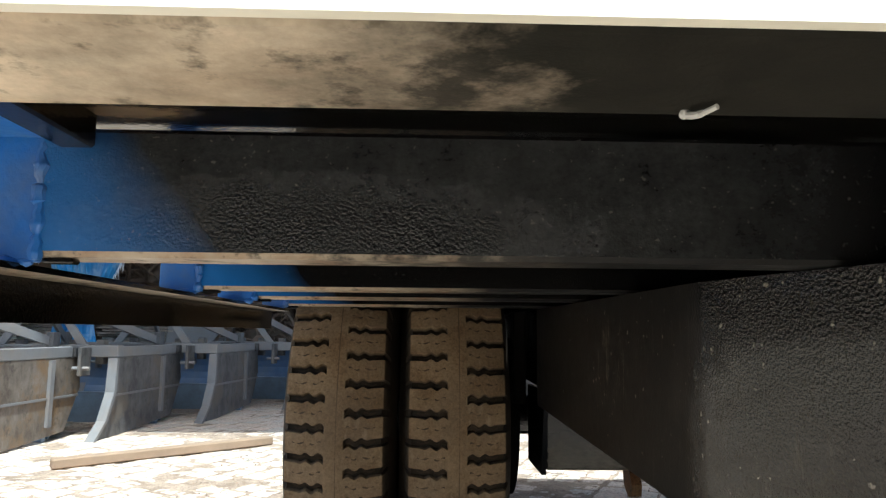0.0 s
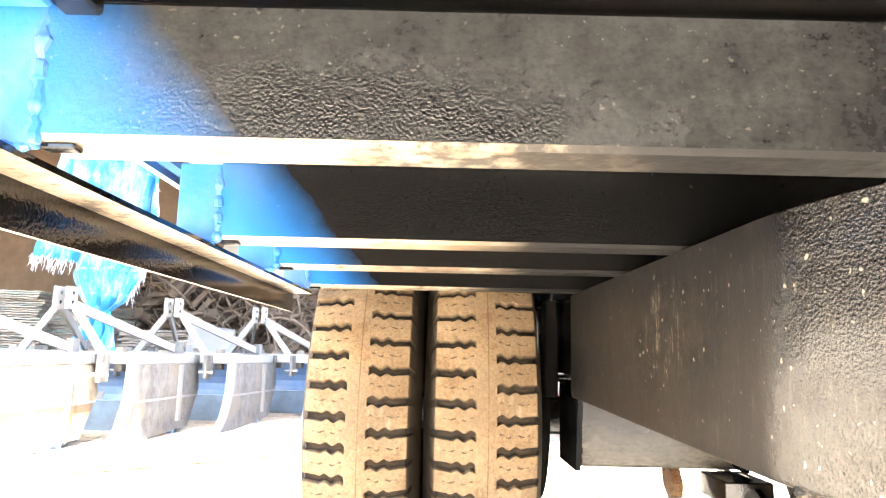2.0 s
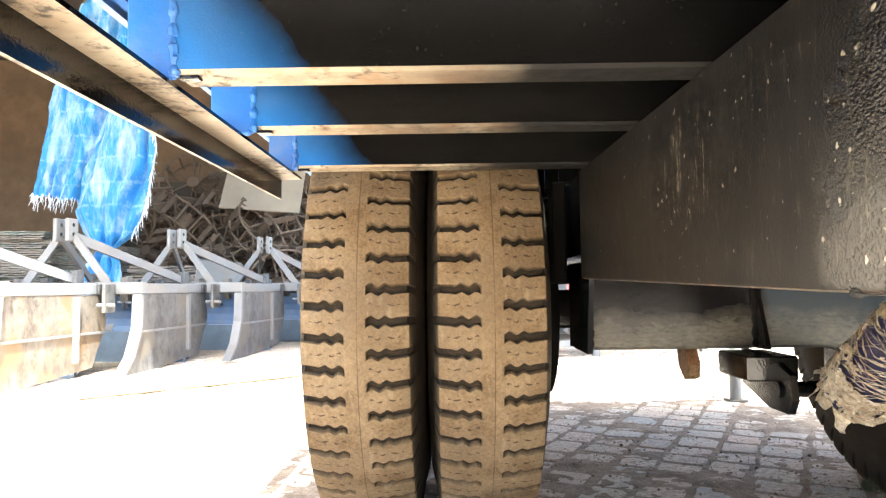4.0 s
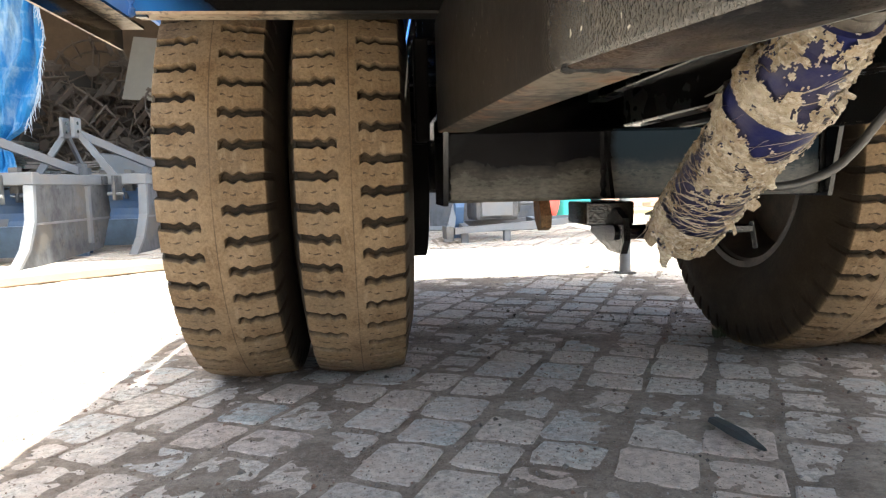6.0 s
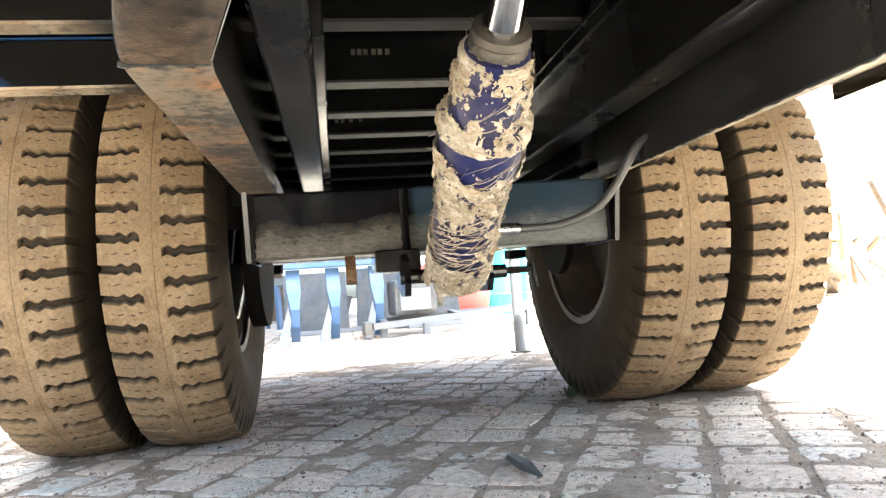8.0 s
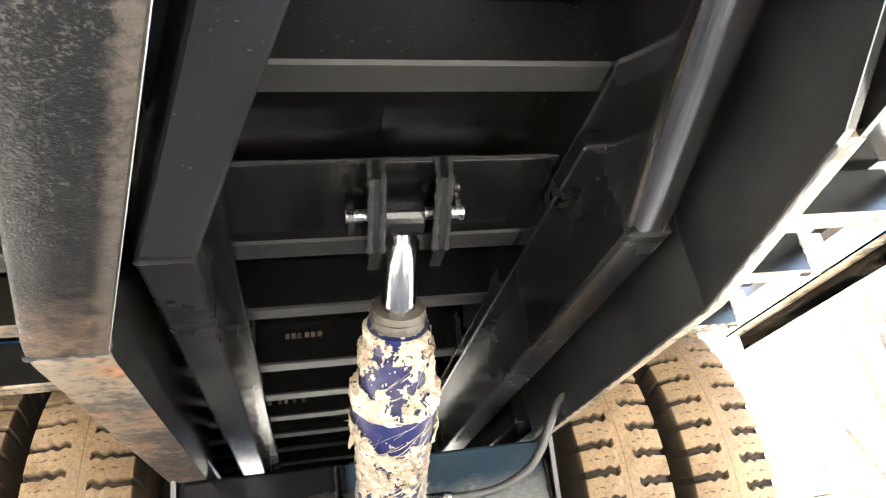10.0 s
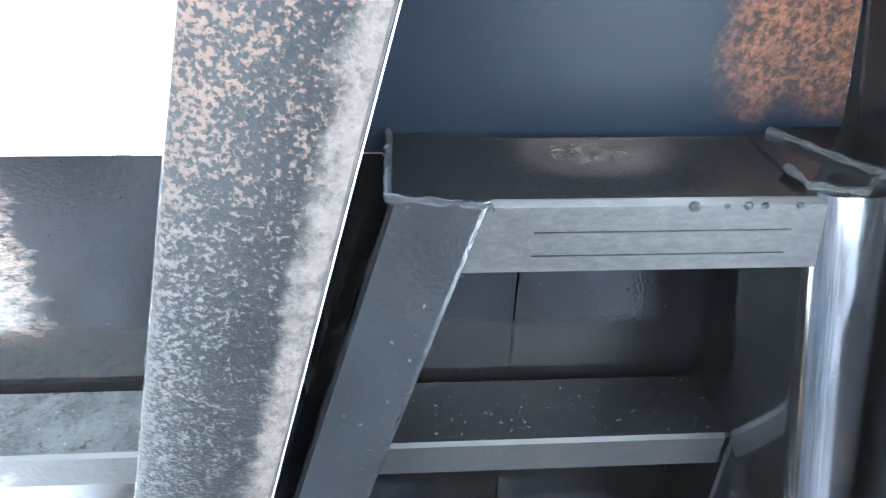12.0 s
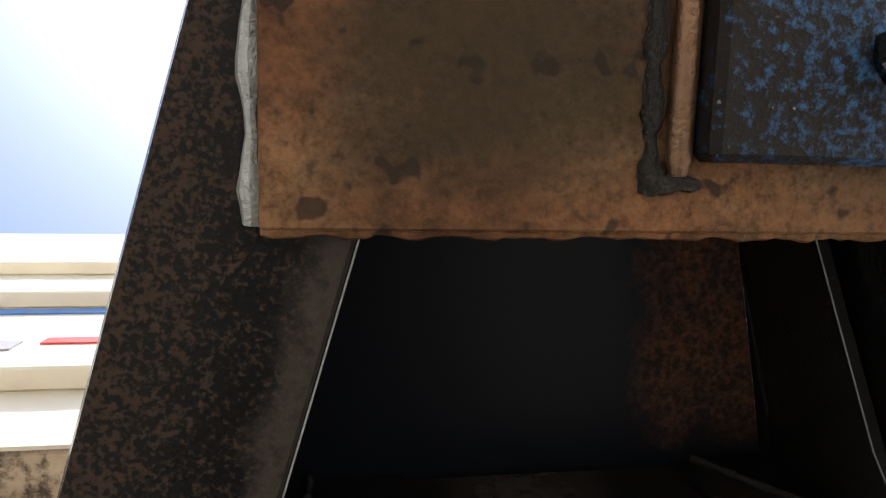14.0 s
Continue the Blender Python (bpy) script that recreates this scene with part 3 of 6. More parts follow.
def bead(points, r=0.004, seed=1, step=0.0035):
    """A lumpy weld bead along a line."""
    rnd = random.Random(seed)
    pts, rs = [], []
    pp = [Vector(p) for p in points]
    for a, b in zip(pp, pp[1:]):
        n = max(2, int((b - a).length / step))
        for i in range(n):
            j = Vector([rnd.uniform(-1, 1) for _ in range(3)]) * r * 0.18
            pts.append(a.lerp(b, i / n) + j)
            rs.append(r * (0.95 + 0.26 * math.sin(len(rs) * 0.9 + rnd.uniform(-0.7, 0.7)) + rnd.uniform(-0.14, 0.14)))
    pts.append(pp[-1])
    rs.append(r * 0.5)
    return tube(pts, rs, 8)


def mirror_x(x):
    return 2 * XC - x


# ---- the trailer ----
trailer = thing("tipping_trailer", "black-painted steel tipping trailer with blue body on dual dusty tyres", "trailer")

FLOOR_Z, BEAM_Z, BEAM_TOP = 0.880, 0.777, 0.872


def floor_slab(x0, x1, z0, z1, y0=0.112, y1=2.94):
    return sweep([[(x, y, z) for x, y in ((x0, y0), (x1, y0), (x1, y1), (x0, y1))] for z in (z0, z1)])


# floor sheets of the body: a seam along the middle, and openings over the tyres
part("floor_sheet", floor_slab(0.02, 1.0275, FLOOR_Z, FLOOR_Z + 0.005, y1=1.42), M_FLOOR, trailer, "black painted sheet underside with rust and scratches")
part("floor_sheet", floor_slab(1.0295, 2.064, FLOOR_Z, FLOOR_Z + 0.005, y1=1.42), M_FLOOR, trailer)
part("floor_sheet", floor_slab(0.61, 1.466, FLOOR_Z, FLOOR_Z + 0.005, y0=1.422, y1=2.50), M_FLOOR, trailer)
part("floor_sheet", floor_slab(0.02, 2.064, FLOOR_Z, FLOOR_Z + 0.005, y0=2.502), M_FLOOR, trailer)
# unseen slab above the seam, added to stop daylight leaking through
part("floor_lining", floor_slab(0.61, 1.466, FLOOR_Z + 0.009, FLOOR_Z + 0.014), M_FLOOR, trailer)
# body walls
for x0, x1 in ((0.008, 0.018), (2.066, 2.076)):
    part("side_wall", box(x0, x1, 0.118, 2.95, 0.860, 1.14), M_BLUE if x0 < 1 else M_OVERLIT, trailer, "blue painted sheet body side" if x0 < 1 else "sheet body side in a pale tone for overexposed light")
front = part("front_wall", box(-0.02, 2.104, 0.106, 0.109, 0.776, 2.0), M_CREAM, trailer, "cream painted front panel with ledges and red marks", at=pose(0, 0, 0))
for z, h in ((0.885, 0.008), (1.20, 0.03), (1.44, 0.025)):
    part("ledge", box(0.0, 2.084, 0.085, 0.1055, z, z + h, bevel=0.002), M_CREAM, front)
for x0, x1, z0, z1, m in ((0.62, 0.80, 1.03, 1.05, M_REDPAINT), (0.70, 0.80, 1.005, 1.022, M_REDPAINT), (0.52, 0.66, 1.545, 1.57, M_REDPAINT), (0.30, 0.66, 1.165, 1.19, M_BLUE), (0.30, 0.60, 1.01, 1.04, M_GREYMARK)):
    part("painted_mark", box(x0, x1, 0.1040, 0.1058, z0, z1), m, front)
part("rear_wall", box(0.019, 2.065, 2.942, 2.95, 0.888, 1.14), M_BLUE, trailer)

# wheel housings: hollow sheet boxes over the tyres
for x0, x1 in ((0.055, 0.605), (1.470, 2.025)):
    part("wheel_housing", box(x0, x1, 1.42, 2.50, 1.040, 1.048, bevel=0.003), M_BLUE, trailer, "blue sheet housing over the tyres")
    for a in ((x0, x1, 1.42, 1.425, FLOOR_Z, 1.039), (x0, x1, 2.495, 2.50, FLOOR_Z, 1.039), (x0, x0 + 0.005, 1.427, 2.493, FLOOR_Z, 1.039), (x1 - 0.005, x1, 1.427, 2.493, FLOOR_Z, 1.039)):
        part("housing_side", box(*a), M_BLUE, trailer)
# cross beams: pressed channels, open to the rear, with blue ends
BEAMS = [(0.110, 0.046), (0.490, 0.044), (0.860, 0.048), (1.104, 0.043), (1.408, 0.048), (1.640, 0.05), (1.850, 0.05), (2.060, 0.05), (2.270, 0.05), (2.520, 0.05), (2.760, 0.05)]


def channel_section(x, y, z0, z1, flange, th=0.006):
    """A channel with its web in front, seen along x."""
    r = 0.004
    return [(x, y + r, z0), (x, y + flange, z0), (x, y + flange, z0 + th), (x, y + th, z0 + th), (x, y + th, z1 - th),
            (x, y + flange, z1 - th), (x, y + flange, z1), (x, y + r, z1), (x, y, z1 - r), (x, y, z0 + r)]


for i, (y, flange) in enumerate(BEAMS):
    inner = 4 < i < 10                                # between the wheels the beams only span the rails
    xl = 0.62 if inner else (0.100, 0.106, 0.100, 0.111, 0.100)[i] if i < 5 else 0.05
    secs = [channel_section(x, y, BEAM_Z, BEAM_TOP, flange, 0.005) for x in (xl, XC, mirror_x(xl))]
    beam = under(part("cross_beam", sweep(secs), M_BEAM if i < 2 else M_BEAMB if i < 5 else M_BEAM2, trailer, "black painted pressed steel cross beam"), M_UNDER if i else M_UNDER0)
    if inner or i > 4:
        continue
    for s in (0, 1):
        f = (lambda x: x) if s == 0 else mirror_x
        xs = sorted((f(xl - 0.001), f(0.050)))
        part("beam_end", box(xs[0], xs[1], y + 0.003, y + 0.011, BEAM_Z - 0.004, BEAM_TOP - 0.004, bevel=0.001), M_OVERLIT if s else M_BLUE, beam, "end plate in a pale tone for strong bounce light" if s else "blue painted end plate")
        part("weld", bead([(f(xl), y + 0.0015, BEAM_Z - 0.003), (f(xl - 0.001), y + 0.0015, BEAM_TOP - 0.012)], 0.0052, i * 7 + s, 0.003), M_OVERLIT if s else M_BLUE, beam)
        part("weld", bead([(f(0.055), y + 0.004, BEAM_Z - 0.003), (f(xl - 0.004), y + 0.004, BEAM_Z - 0.004)], 0.0036, i * 7 + s + 50, 0.003), M_OVERLIT if s else M_BLUE, beam)
        part("packing_block", box(*sorted((f(xl + 0.002), f(xl + 0.024))), y + 0.004, y + 0.016, BEAM_Z - 0.0045, BEAM_Z - 0.0006, bevel=0.001), M_GLOSS, beam)

# rolled-in marks on the webs of three rear beams
for k, xs, z in ((4, (0.880, 0.893, 0.905, 0.922, 0.935, 0.95), 0.838), (5, (0.832, 0.850, 0.868, 0.886, 0.915, 0.932, 0.950, 0.975, 0.990, 1.004), 0.845), (6, (0.806, 0.819, 0.846, 0.862, 0.884, 0.909), 0.815)):
    for x in xs:
        part("rolled_mark", box(x - 0.0045, x + 0.0045, BEAMS[k][0] - 0.0016, BEAMS[k][0] - 0.0002, z - 0.006, z + 0.006), M_RIM, trailer)

# side angles under the beam ends
for s in (0, 1):
    f = (lambda x: x) if s == 0 else mirror_x
    x0, x1, zt, zb, t = 0.050, 0.094, 0.7722, 0.730, 0.005
    pts = [(x0, zb), (x0 + t, zb), (x0 + t, zt - t), (x1, zt - t), (x1, zt), (x0, zt)]
    under(part("side_angle", sweep([[(f(px), y, pz) for px, pz in pts] for y in (0.20, 1.485)]), M_GLOSS, trailer, "black angle iron with dusty flange"), M_ANGLE)

# longitudinal members of the body between the cross beams
for s in (0, 1):
    f = (lambda x: x) if s == 0 else mirror_x
    xs = (0.762, 0.812) if s == 0 else (1.250, 1.306)
    part("body_bearer", box(xs[0], xs[1], 0.162, 2.93, 0.766, FLOOR_Z - 0.004, bevel=0.003), M_DULL, trailer, "glossy black lengthwise bearer")
    part("bearer_plate", box(xs[0] - 0.004, xs[1] + 0.010, 0.592, 2.93, 0.738, 0.7655, bevel=0.003), M_DULL, trailer)
    part("weld", bead([(xs[0], 0.590, 0.742), (xs[1] + 0.008, 0.590, 0.742)], 0.003, 71 + s), M_WELD, trailer)


# chassis rails: level boxes, converging forwards past a bend
def rail_sections(f, stations, r=0.006):
    """Box sections with rounded lower corners at the given places."""
    out = []
    for x0, x1, y, zb, zt in stations:
        q = 0.3 * r
        ring = [(x0 + r, zb), (x1 - r, zb), (x1 - q, zb + q), (x1, zb + r), (x1, zt), (x0, zt), (x0, zb + r), (x0 + q, zb + q)]
        out.append([(f(px), y, pz) for px, pz in ring])
    return out


def bend(a, b, c, n=6, reach=0.045):
    """Stations along a-b-c with the corner at b rounded off."""
    A, B, C = Vector(a), Vector(b), Vector(c)
    p, q = B + (A - B).normalized() * reach, B + (C - B).normalized() * reach
    return [A] + [p.lerp(B, t).lerp(B.lerp(q, t), t) for t in [k / n for k in range(n + 1)]] + [C]


# the deep rail with its weathered outer side: the rear part, and the drawbar part beyond the bend
path = bend((0.632, 1.478, 0.568), (0.646, 0.643, 0.548), (0.919, -0.34, 0.548))
widths = [0.074] + [0.077] * 7 + [0.080]
stations = [(p.x, p.x + w, p.y, p.z, 0.7755) for p, w in zip(path, widths)]
ident = lambda x: x
rail = under(part("chassis_rail", sweep(rail_sections(ident, stations[:5])), M_RAILIN, trailer, "deep black box rail with orange-peel paint", True), M_RAILUNDER)
dr = part("drawbar_rail", sweep(rail_sections(ident, stations[4:])), [M_RAILIN, M_FLAKY], rail, "black rail with paint worn in spots", True)
for poly in dr.data.polygons:
    poly.material_index = 1 if poly.normal.z < -0.3 else 0
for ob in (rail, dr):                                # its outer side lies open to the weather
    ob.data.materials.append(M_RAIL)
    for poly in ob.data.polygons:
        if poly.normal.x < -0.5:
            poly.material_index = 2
part("weld", bead([(0.648, 0.643, 0.5485), (0.722, 0.646, 0.5485)], 0.0028, 11), M_WELD, rail)
part("rail_edge", tube([(0.7235, 0.640, 0.5495), (0.9985, -0.335, 0.5495)], 0.0004, 6), M_GREYWELD, rail, "bare bright edge")
part("rear_rail", box(0.634, 0.704, 1.482, 2.93, 0.61, 0.7755, bevel=0.004), M_RAILIN, trailer, "black rear rail")
# the other rail is an open channel: a web, tapering up towards the hitch, with a narrow lower lip
def web(outline, x_at, th):
    return sweep([[(x_at(y) + d, y, z) for y, z in outline] for d in (0.0, th)])


web_x = lambda y: 1.376 - 0.24 * (0.652 - y) if y < 0.652 else 1.376 + 0.045 * (y - 0.652)
rail_r = part("chassis_rail", web([(1.478, 0.568), (1.478, 0.7755), (0.654, 0.7755), (0.654, 0.549)], web_x, 0.008), M_WEB, trailer, "deep black channel rail")
part("drawbar_rail", web([(0.652, 0.549), (0.652, 0.7755), (-0.34, 0.7755), (-0.34, 0.700), (-0.07, 0.687), (0.08, 0.653), (0.31, 0.549)], web_x, 0.008), M_WEB, rail_r, "black web plate cut back towards the hitch")
part("outer_web", web([(0.652, 0.557), (0.652, 0.7755), (-0.34, 0.7755), (-0.34, 0.549), (0.319, 0.549), (0.321, 0.557)], lambda y: web_x(y) + 0.017, 0.006), M_RAILIN, rail_r, "black outer flange")
lip = part("rail_lip", sweep([[(web_x(y) + d, y, z + 0.02 * max(0.0, y - 0.652)) for d, z in ((0.009, 0.549), (0.024, 0.549), (0.024, 0.556), (0.009, 0.556))] for y in (1.478, 0.653, 0.32)]), M_RAILUNDER2, rail_r, "worn lower lip of the rail")
part("weld", bead([(web_x(y) + 0.003, y, 0.5485 + 0.02 * max(0.0, y - 0.652)) for y in (1.47, 0.653, 0.33)], 0.0030, 13, 0.006), M_WELD, rail_r)
part("web_edge", tube([(web_x(y) - 0.0005, y, z) for y, z in ((-0.335, 0.6995), (-0.07, 0.6865), (0.08, 0.6525), (0.31, 0.5485))], 0.0005, 6), M_GREYWELD, rail_r, "bare bright edge")
part("rear_rail", box(1.380, 1.450, 1.482, 2.93, 0.61, 0.7755, bevel=0.004), M_RAILIN, trailer, "black rear rail")
# inner channels and the braces that run to the hitch
inner_l = part("inner_rail", sweep(rail_sections(ident, [(0.745, 0.801, 2.2, 0.630, 0.7655), (0.745, 0.806, 0.617, 0.630, 0.7655)])), M_DULL, trailer, "black inner channel")
part("drawbar_brace", sweep(rail_sections(ident, [(0.745, 0.806, 0.616, 0.630, 0.765), (0.897, 0.962, 0.134, 0.6605, 0.765)], 0.005)), M_BRACE, inner_l, "black flat-sided brace")
part("weld", bead([(0.747, 0.614, 0.629), (0.804, 0.616, 0.629)], 0.003, 21), M_WELD, inner_l)
part("weld", bead([(0.897, 0.132, 0.765), (0.897, 0.132, 0.663), (0.962, 0.138, 0.662)], 0.0028, 31), M_WELD, inner_l)
inner_r = part("inner_rail", sweep(rail_sections(ident, [(1.271, 1.330, 2.2, 0.630, 0.7655), (1.280, 1.340, 0.617, 0.630, 0.7655)])), M_DULL, trailer, "black inner channel")
secs = []
for x0, x1, y, zb, zt in ((1.280, 1.340, 0.616, 0.630, 0.765), (1.167, 1.230, 0.134, 0.660, 0.765)):
    r = 0.022
    ring = [(x0 + r - r * math.cos(radians(a)), zb + r - r * math.sin(radians(a))) for a in range(0, 91, 15)]
    ring += [(x1 - r + r * math.sin(radians(a)), zb + r - r * math.cos(radians(a))) for a in range(0, 91, 15)]
    secs.append([(px, y, pz) for px, pz in ring + [(x1, zt), (x0, zt)]])
part("drawbar_brace", sweep(secs), M_TUBE, inner_r, "glossy black round-edged tube", True)
part("weld", bead([(1.282, 0.614, 0.632), (1.31, 0.613, 0.629), (1.338, 0.614, 0.632)], 0.003, 22), M_WELD, inner_r)
part("weld", bead([(1.167, 0.132, 0.70), (1.169, 0.132, 0.674), (1.20, 0.131, 0.662), (1.226, 0.132, 0.69)], 0.0028, 32), M_WELD, inner_r)

# cross channel and cover plate of the drawbar
cross = part("drawbar_cross_channel", sweep([channel_section(x, 0.136, 0.663, 0.764, w, 0.005) for x, w in ((0.899, 0.007), (0.928, 0.007), (0.930, 0.053), (1.192, 0.053), (1.194, 0.007), (1.228, 0.007))]), M_CHANNEL, trailer, "black cross channel with weld spatter")
for k, (x, r) in enumerate(((1.091, 0.0036), (1.126, 0.0028), (1.137, 0.0024), (1.112, 0.0018), (0.962, 0.0018), (1.160, 0.0024))):
    bm = bmesh.new()
    bmesh.ops.create_icosphere(bm, subdivisions=2, radius=r, matrix=Matrix.Translation((x, 0.140, 0.662)))
    part("weld_spatter", bm, M_WELD, cross)
for y in (0.158, 0.176):
    part("rolled_line", box(0.99, 1.160, y, y + 0.0008, 0.6622, 0.6629), M_BRACE, cross)
part("end_gusset", sweep([[(x, y, z) for x, z in ((1.186, 0.7645), (1.335, 0.7645), (1.240, 0.668))] for y in (0.1305, 0.1345)]), M_DULL, cross)
part("weld", bead([(1.184, 0.1315, 0.762), (1.205, 0.1305, 0.720), (1.238, 0.1305, 0.667)], 0.0030, 33, 0.0035), M_WELD, cross)
part("cover_plate", sweep([[(0.870, 0.150, z), (1.248, 0.150, z), (1.152, -0.33, z), (1.005, -0.33, z)] for z in (0.7665, 0.7715)]), M_COVER, trailer, "dark painted plate with an orange rust band")
part("cover_skirt", sweep([[(1.2495, 0.150, z), (1.30, 0.150, z), (1.19, -0.33, z), (1.1535, -0.33, z)] for z in (0.768, 0.773)]), M_GLOSS, trailer)
part("hitch_plate", box(0.888, 1.147, -0.36, -0.066, 0.538, 0.547, bevel=0.001), M_RUST, trailer, "bare rusty steel plate with rough cut edge")

# rear cross box that carries the ram, and the axle behind it
part("cross_box", box(0.652, 1.436, 1.50, 1.60, 0.430, 0.572, bevel=0.006), M_BOX, trailer, "glossy black box beam with dust film")
for x0, x1 in ((0.640, 0.650), (1.438, 1.448)):
    part("end_plate", sweep([[(x, y, z) for y, z in ((1.44, 0.602), (1.66, 0.602), (1.66, 0.425), (1.478, 0.425))] for x in (x0, x1)]), M_GLOSS, trailer)
# guessed cross member, added to block daylight between the rails
part("rear_cross_member", box(0.642, 1.442, 2.55, 2.62, 0.56, 0.775, bevel=0.005), M_GLOSS, trailer)
# guessed hangers and spring leaves, added to darken the gap beside the tyres
for s in (0, 1):
    f = (lambda x: x) if s == 0 else mirror_x
    xs = sorted((f(0.590), f(0.628)))
    part("spring_hanger", box(xs[0] - 0.012, xs[1] + 0.010, 2.42, 2.50, 0.44, 0.775, bevel=0.004), M_DARKIRON, trailer)
    for k in range(6):
        ln = 0.36 - 0.045 * k
        part("spring_leaf", box(xs[0] + 0.002, xs[1] - 0.002, 1.962 - ln, 1.962 + ln, 0.598 - 0.012 * k, 0.608 - 0.012 * k, bevel=0.002), M_DARKIRON, trailer)
# guessed drums and hangers, added to close the bright wheel gaps
for x0, x1 in ((0.593, 0.633), (1.455, 1.476)):
    part("brake_drum", tube([(x0, 1.962, 0.495), (x1, 1.962, 0.495)], 0.215 if x0 < 1 else 0.13, 40), M_DARKIRON, trailer, "near-black brake drum added to fill the wheel gap", True)
    part("spring_hanger", box(x0 + 0.004, x1 - 0.006, 1.60, 1.66, 0.56, 0.775, bevel=0.004), M_DARKIRON, trailer)
part("axle", box(0.05, 2.03, 1.912, 2.012, 0.447, 0.545, bevel=0.008), M_GLOSS, trailer)

# mounting plate and lugs of the ram
part("ram_plate", box(0.8225, 1.2445, 0.654, 0.815, 0.769, 0.776, bevel=0.001), black_paint("ram_plate_paint", 0.003, 0.006, 0.04, peel=0.1, spec=0.15), trailer, "black mounting plate with welded front edge")
part("weld", bead([(0.824, 0.653, 0.773), (1.243, 0.653, 0.773)], 0.0028, 41), M_WELD, trailer)
for x in (1.004, 1.088):
    part("ram_lug", sweep([[(px, y, z) for y, z in ((0.65, 0.775), (0.655, 0.745), (0.74, 0.69), (0.79, 0.69), (0.80, 0.72), (0.80, 0.775))] for px in (x - 0.008, x + 0.008)]), M_GLOSS, trailer)
    for dx in (-0.008, 0.008):
        part("weld", bead([(x + dx, 0.652, 0.772), (x + dx, 0.656, 0.744), (x + dx, 0.74, 0.689)], 0.0040, int(x * 900 + dx * 500), 0.0032), M_WELD, trailer)


# ---- tyres ----
def tyre_mesh():
    """A truck tyre lathed round x, with wavy cross notches on both sides of a plain middle rib."""
    pitch, per, R = 51, 20, 0.505
    prof = []                                        # (x, r, on the tread)
    for k in range(9):                               # one side wall, from the bead up
        a = k / 8
        x = 0.088 + 0.040 * math.sin(math.pi * min(1.0, a * 0.98) * 0.80)
        prof.append((-x, 0.262 + a * 0.175, 0))
    prof += [(-0.113, 0.455, 0), (-0.108, 0.476, 0), (-0.1045, 0.489, 0)]
    half = [(-0.102 + 0.204 * k / 72) for k in range(73)]
    tread = [(x, R - 0.011 * (abs(x) / 0.102) ** 2.4, 1) for x in half]
    full = prof + tread + [(-x, r, f) for x, r, f in reversed(prof)]
    n, m = pitch * per, len(full)
    xs = np.array([p[0] for p in full])
    rs = np.array([p[1] for p in full])
    on = np.array([p[2] for p in full])
    th = np.arange(n) * 2 * np.pi / n
    ph = (np.arange(n) / per) % 1.0
    X, PH = np.meshgrid(xs, ph, indexing="ij")
    A = np.abs(X)
    wave = 0.055 * np.cos((A - 0.031) / 0.0275 * 2 * np.pi) * np.clip((0.080 - A) / 0.02, 0, 1) + np.clip(A - 0.07, 0, 0.03) * 1.2
    phs = np.where(X < 0, PH, (PH + 0.5) % 1.0)
    d = np.abs(phs - 0.5)                            # the mesh itself is bent along the wave below
    width = (0.145 + 0 * A) * np.sqrt(np.clip((A - 0.019) / 0.006, 0.0, 1.0))
    inside = (d < width) & (A > 0.0205) & (A < 0.125) & (rs[:, None] > 0.45)
    depth = np.where(inside, np.clip((width - d) / 0.045, 0.4, 1.0), 0.0) * 0.0135
    depth *= np.where(np.abs(X) > 0.1, 0.55, 1.0)
    RR = rs[:, None] - depth
    XX = X * np.where((np.abs(X) > 0.1) & inside, 0.965, 1.0)
    TH = th[None, :] - wave * np.clip((A - 0.012) / 0.008, 0, 1) * (rs[:, None] > 0.45) * 2 * np.pi / pitch
    Y, Z = RR * np.cos(TH), RR * np.sin(TH)
    verts = np.stack([XX, Y, Z], -1).reshape(-1, 3)
    ii, jj = np.meshgrid(np.arange(m - 1), np.arange(n), indexing="ij")
    jn = (jj + 1) % n
    faces = np.stack([ii * n + jj, ii * n + jn, (ii + 1) * n + jn, (ii + 1) * n + jj], -1).reshape(-1, 4)
    me = bpy.data.meshes.new("tyre")
    me.from_pydata(verts.tolist(), [], faces.tolist())
    # share of the dust colour: low, so near black, in notches, shoulders and sides
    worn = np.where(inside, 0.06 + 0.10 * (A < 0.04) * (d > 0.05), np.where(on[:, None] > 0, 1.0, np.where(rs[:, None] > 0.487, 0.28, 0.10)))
    at = me.attributes.new("worn", "FLOAT", "POINT")
    at.data.foreach_set("value", worn.reshape(-1).astype(np.float32))
    uv = me.uv_layers.new(name="across")
    vi = np.empty(len(me.loops), dtype=np.int32)
    me.loops.foreach_get("vertex_index", vi)
    uu = np.broadcast_to((np.arange(n) / per)[None, :], (m, n)).reshape(-1)[vi]
    vv = XX.reshape(-1)[vi]
    uv.data.foreach_set("uv", np.stack([uu, vv], -1).astype(np.float32).reshape(-1))
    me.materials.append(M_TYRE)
    me.shade_smooth()
    me.set_sharp_from_angle(angle=radians(38))
    return me


TYRE = tyre_mesh()
rim_profile = [(-a, r) for a, r in [(-0.096, 0.262), (-0.098, 0.285), (-0.088, 0.287), (-0.082, 0.255), (-0.04, 0.232), (0.05, 0.230), (0.052, 0.10), (0.060, 0.07), (0.064, 0.03), (0.070, 0.0),
               (0.076, 0.03), (0.074, 0.07), (0.066, 0.10), (0.066, 0.232), (0.082, 0.255), (0.088, 0.287), (0.098, 0.285), (0.096, 0.262)]]
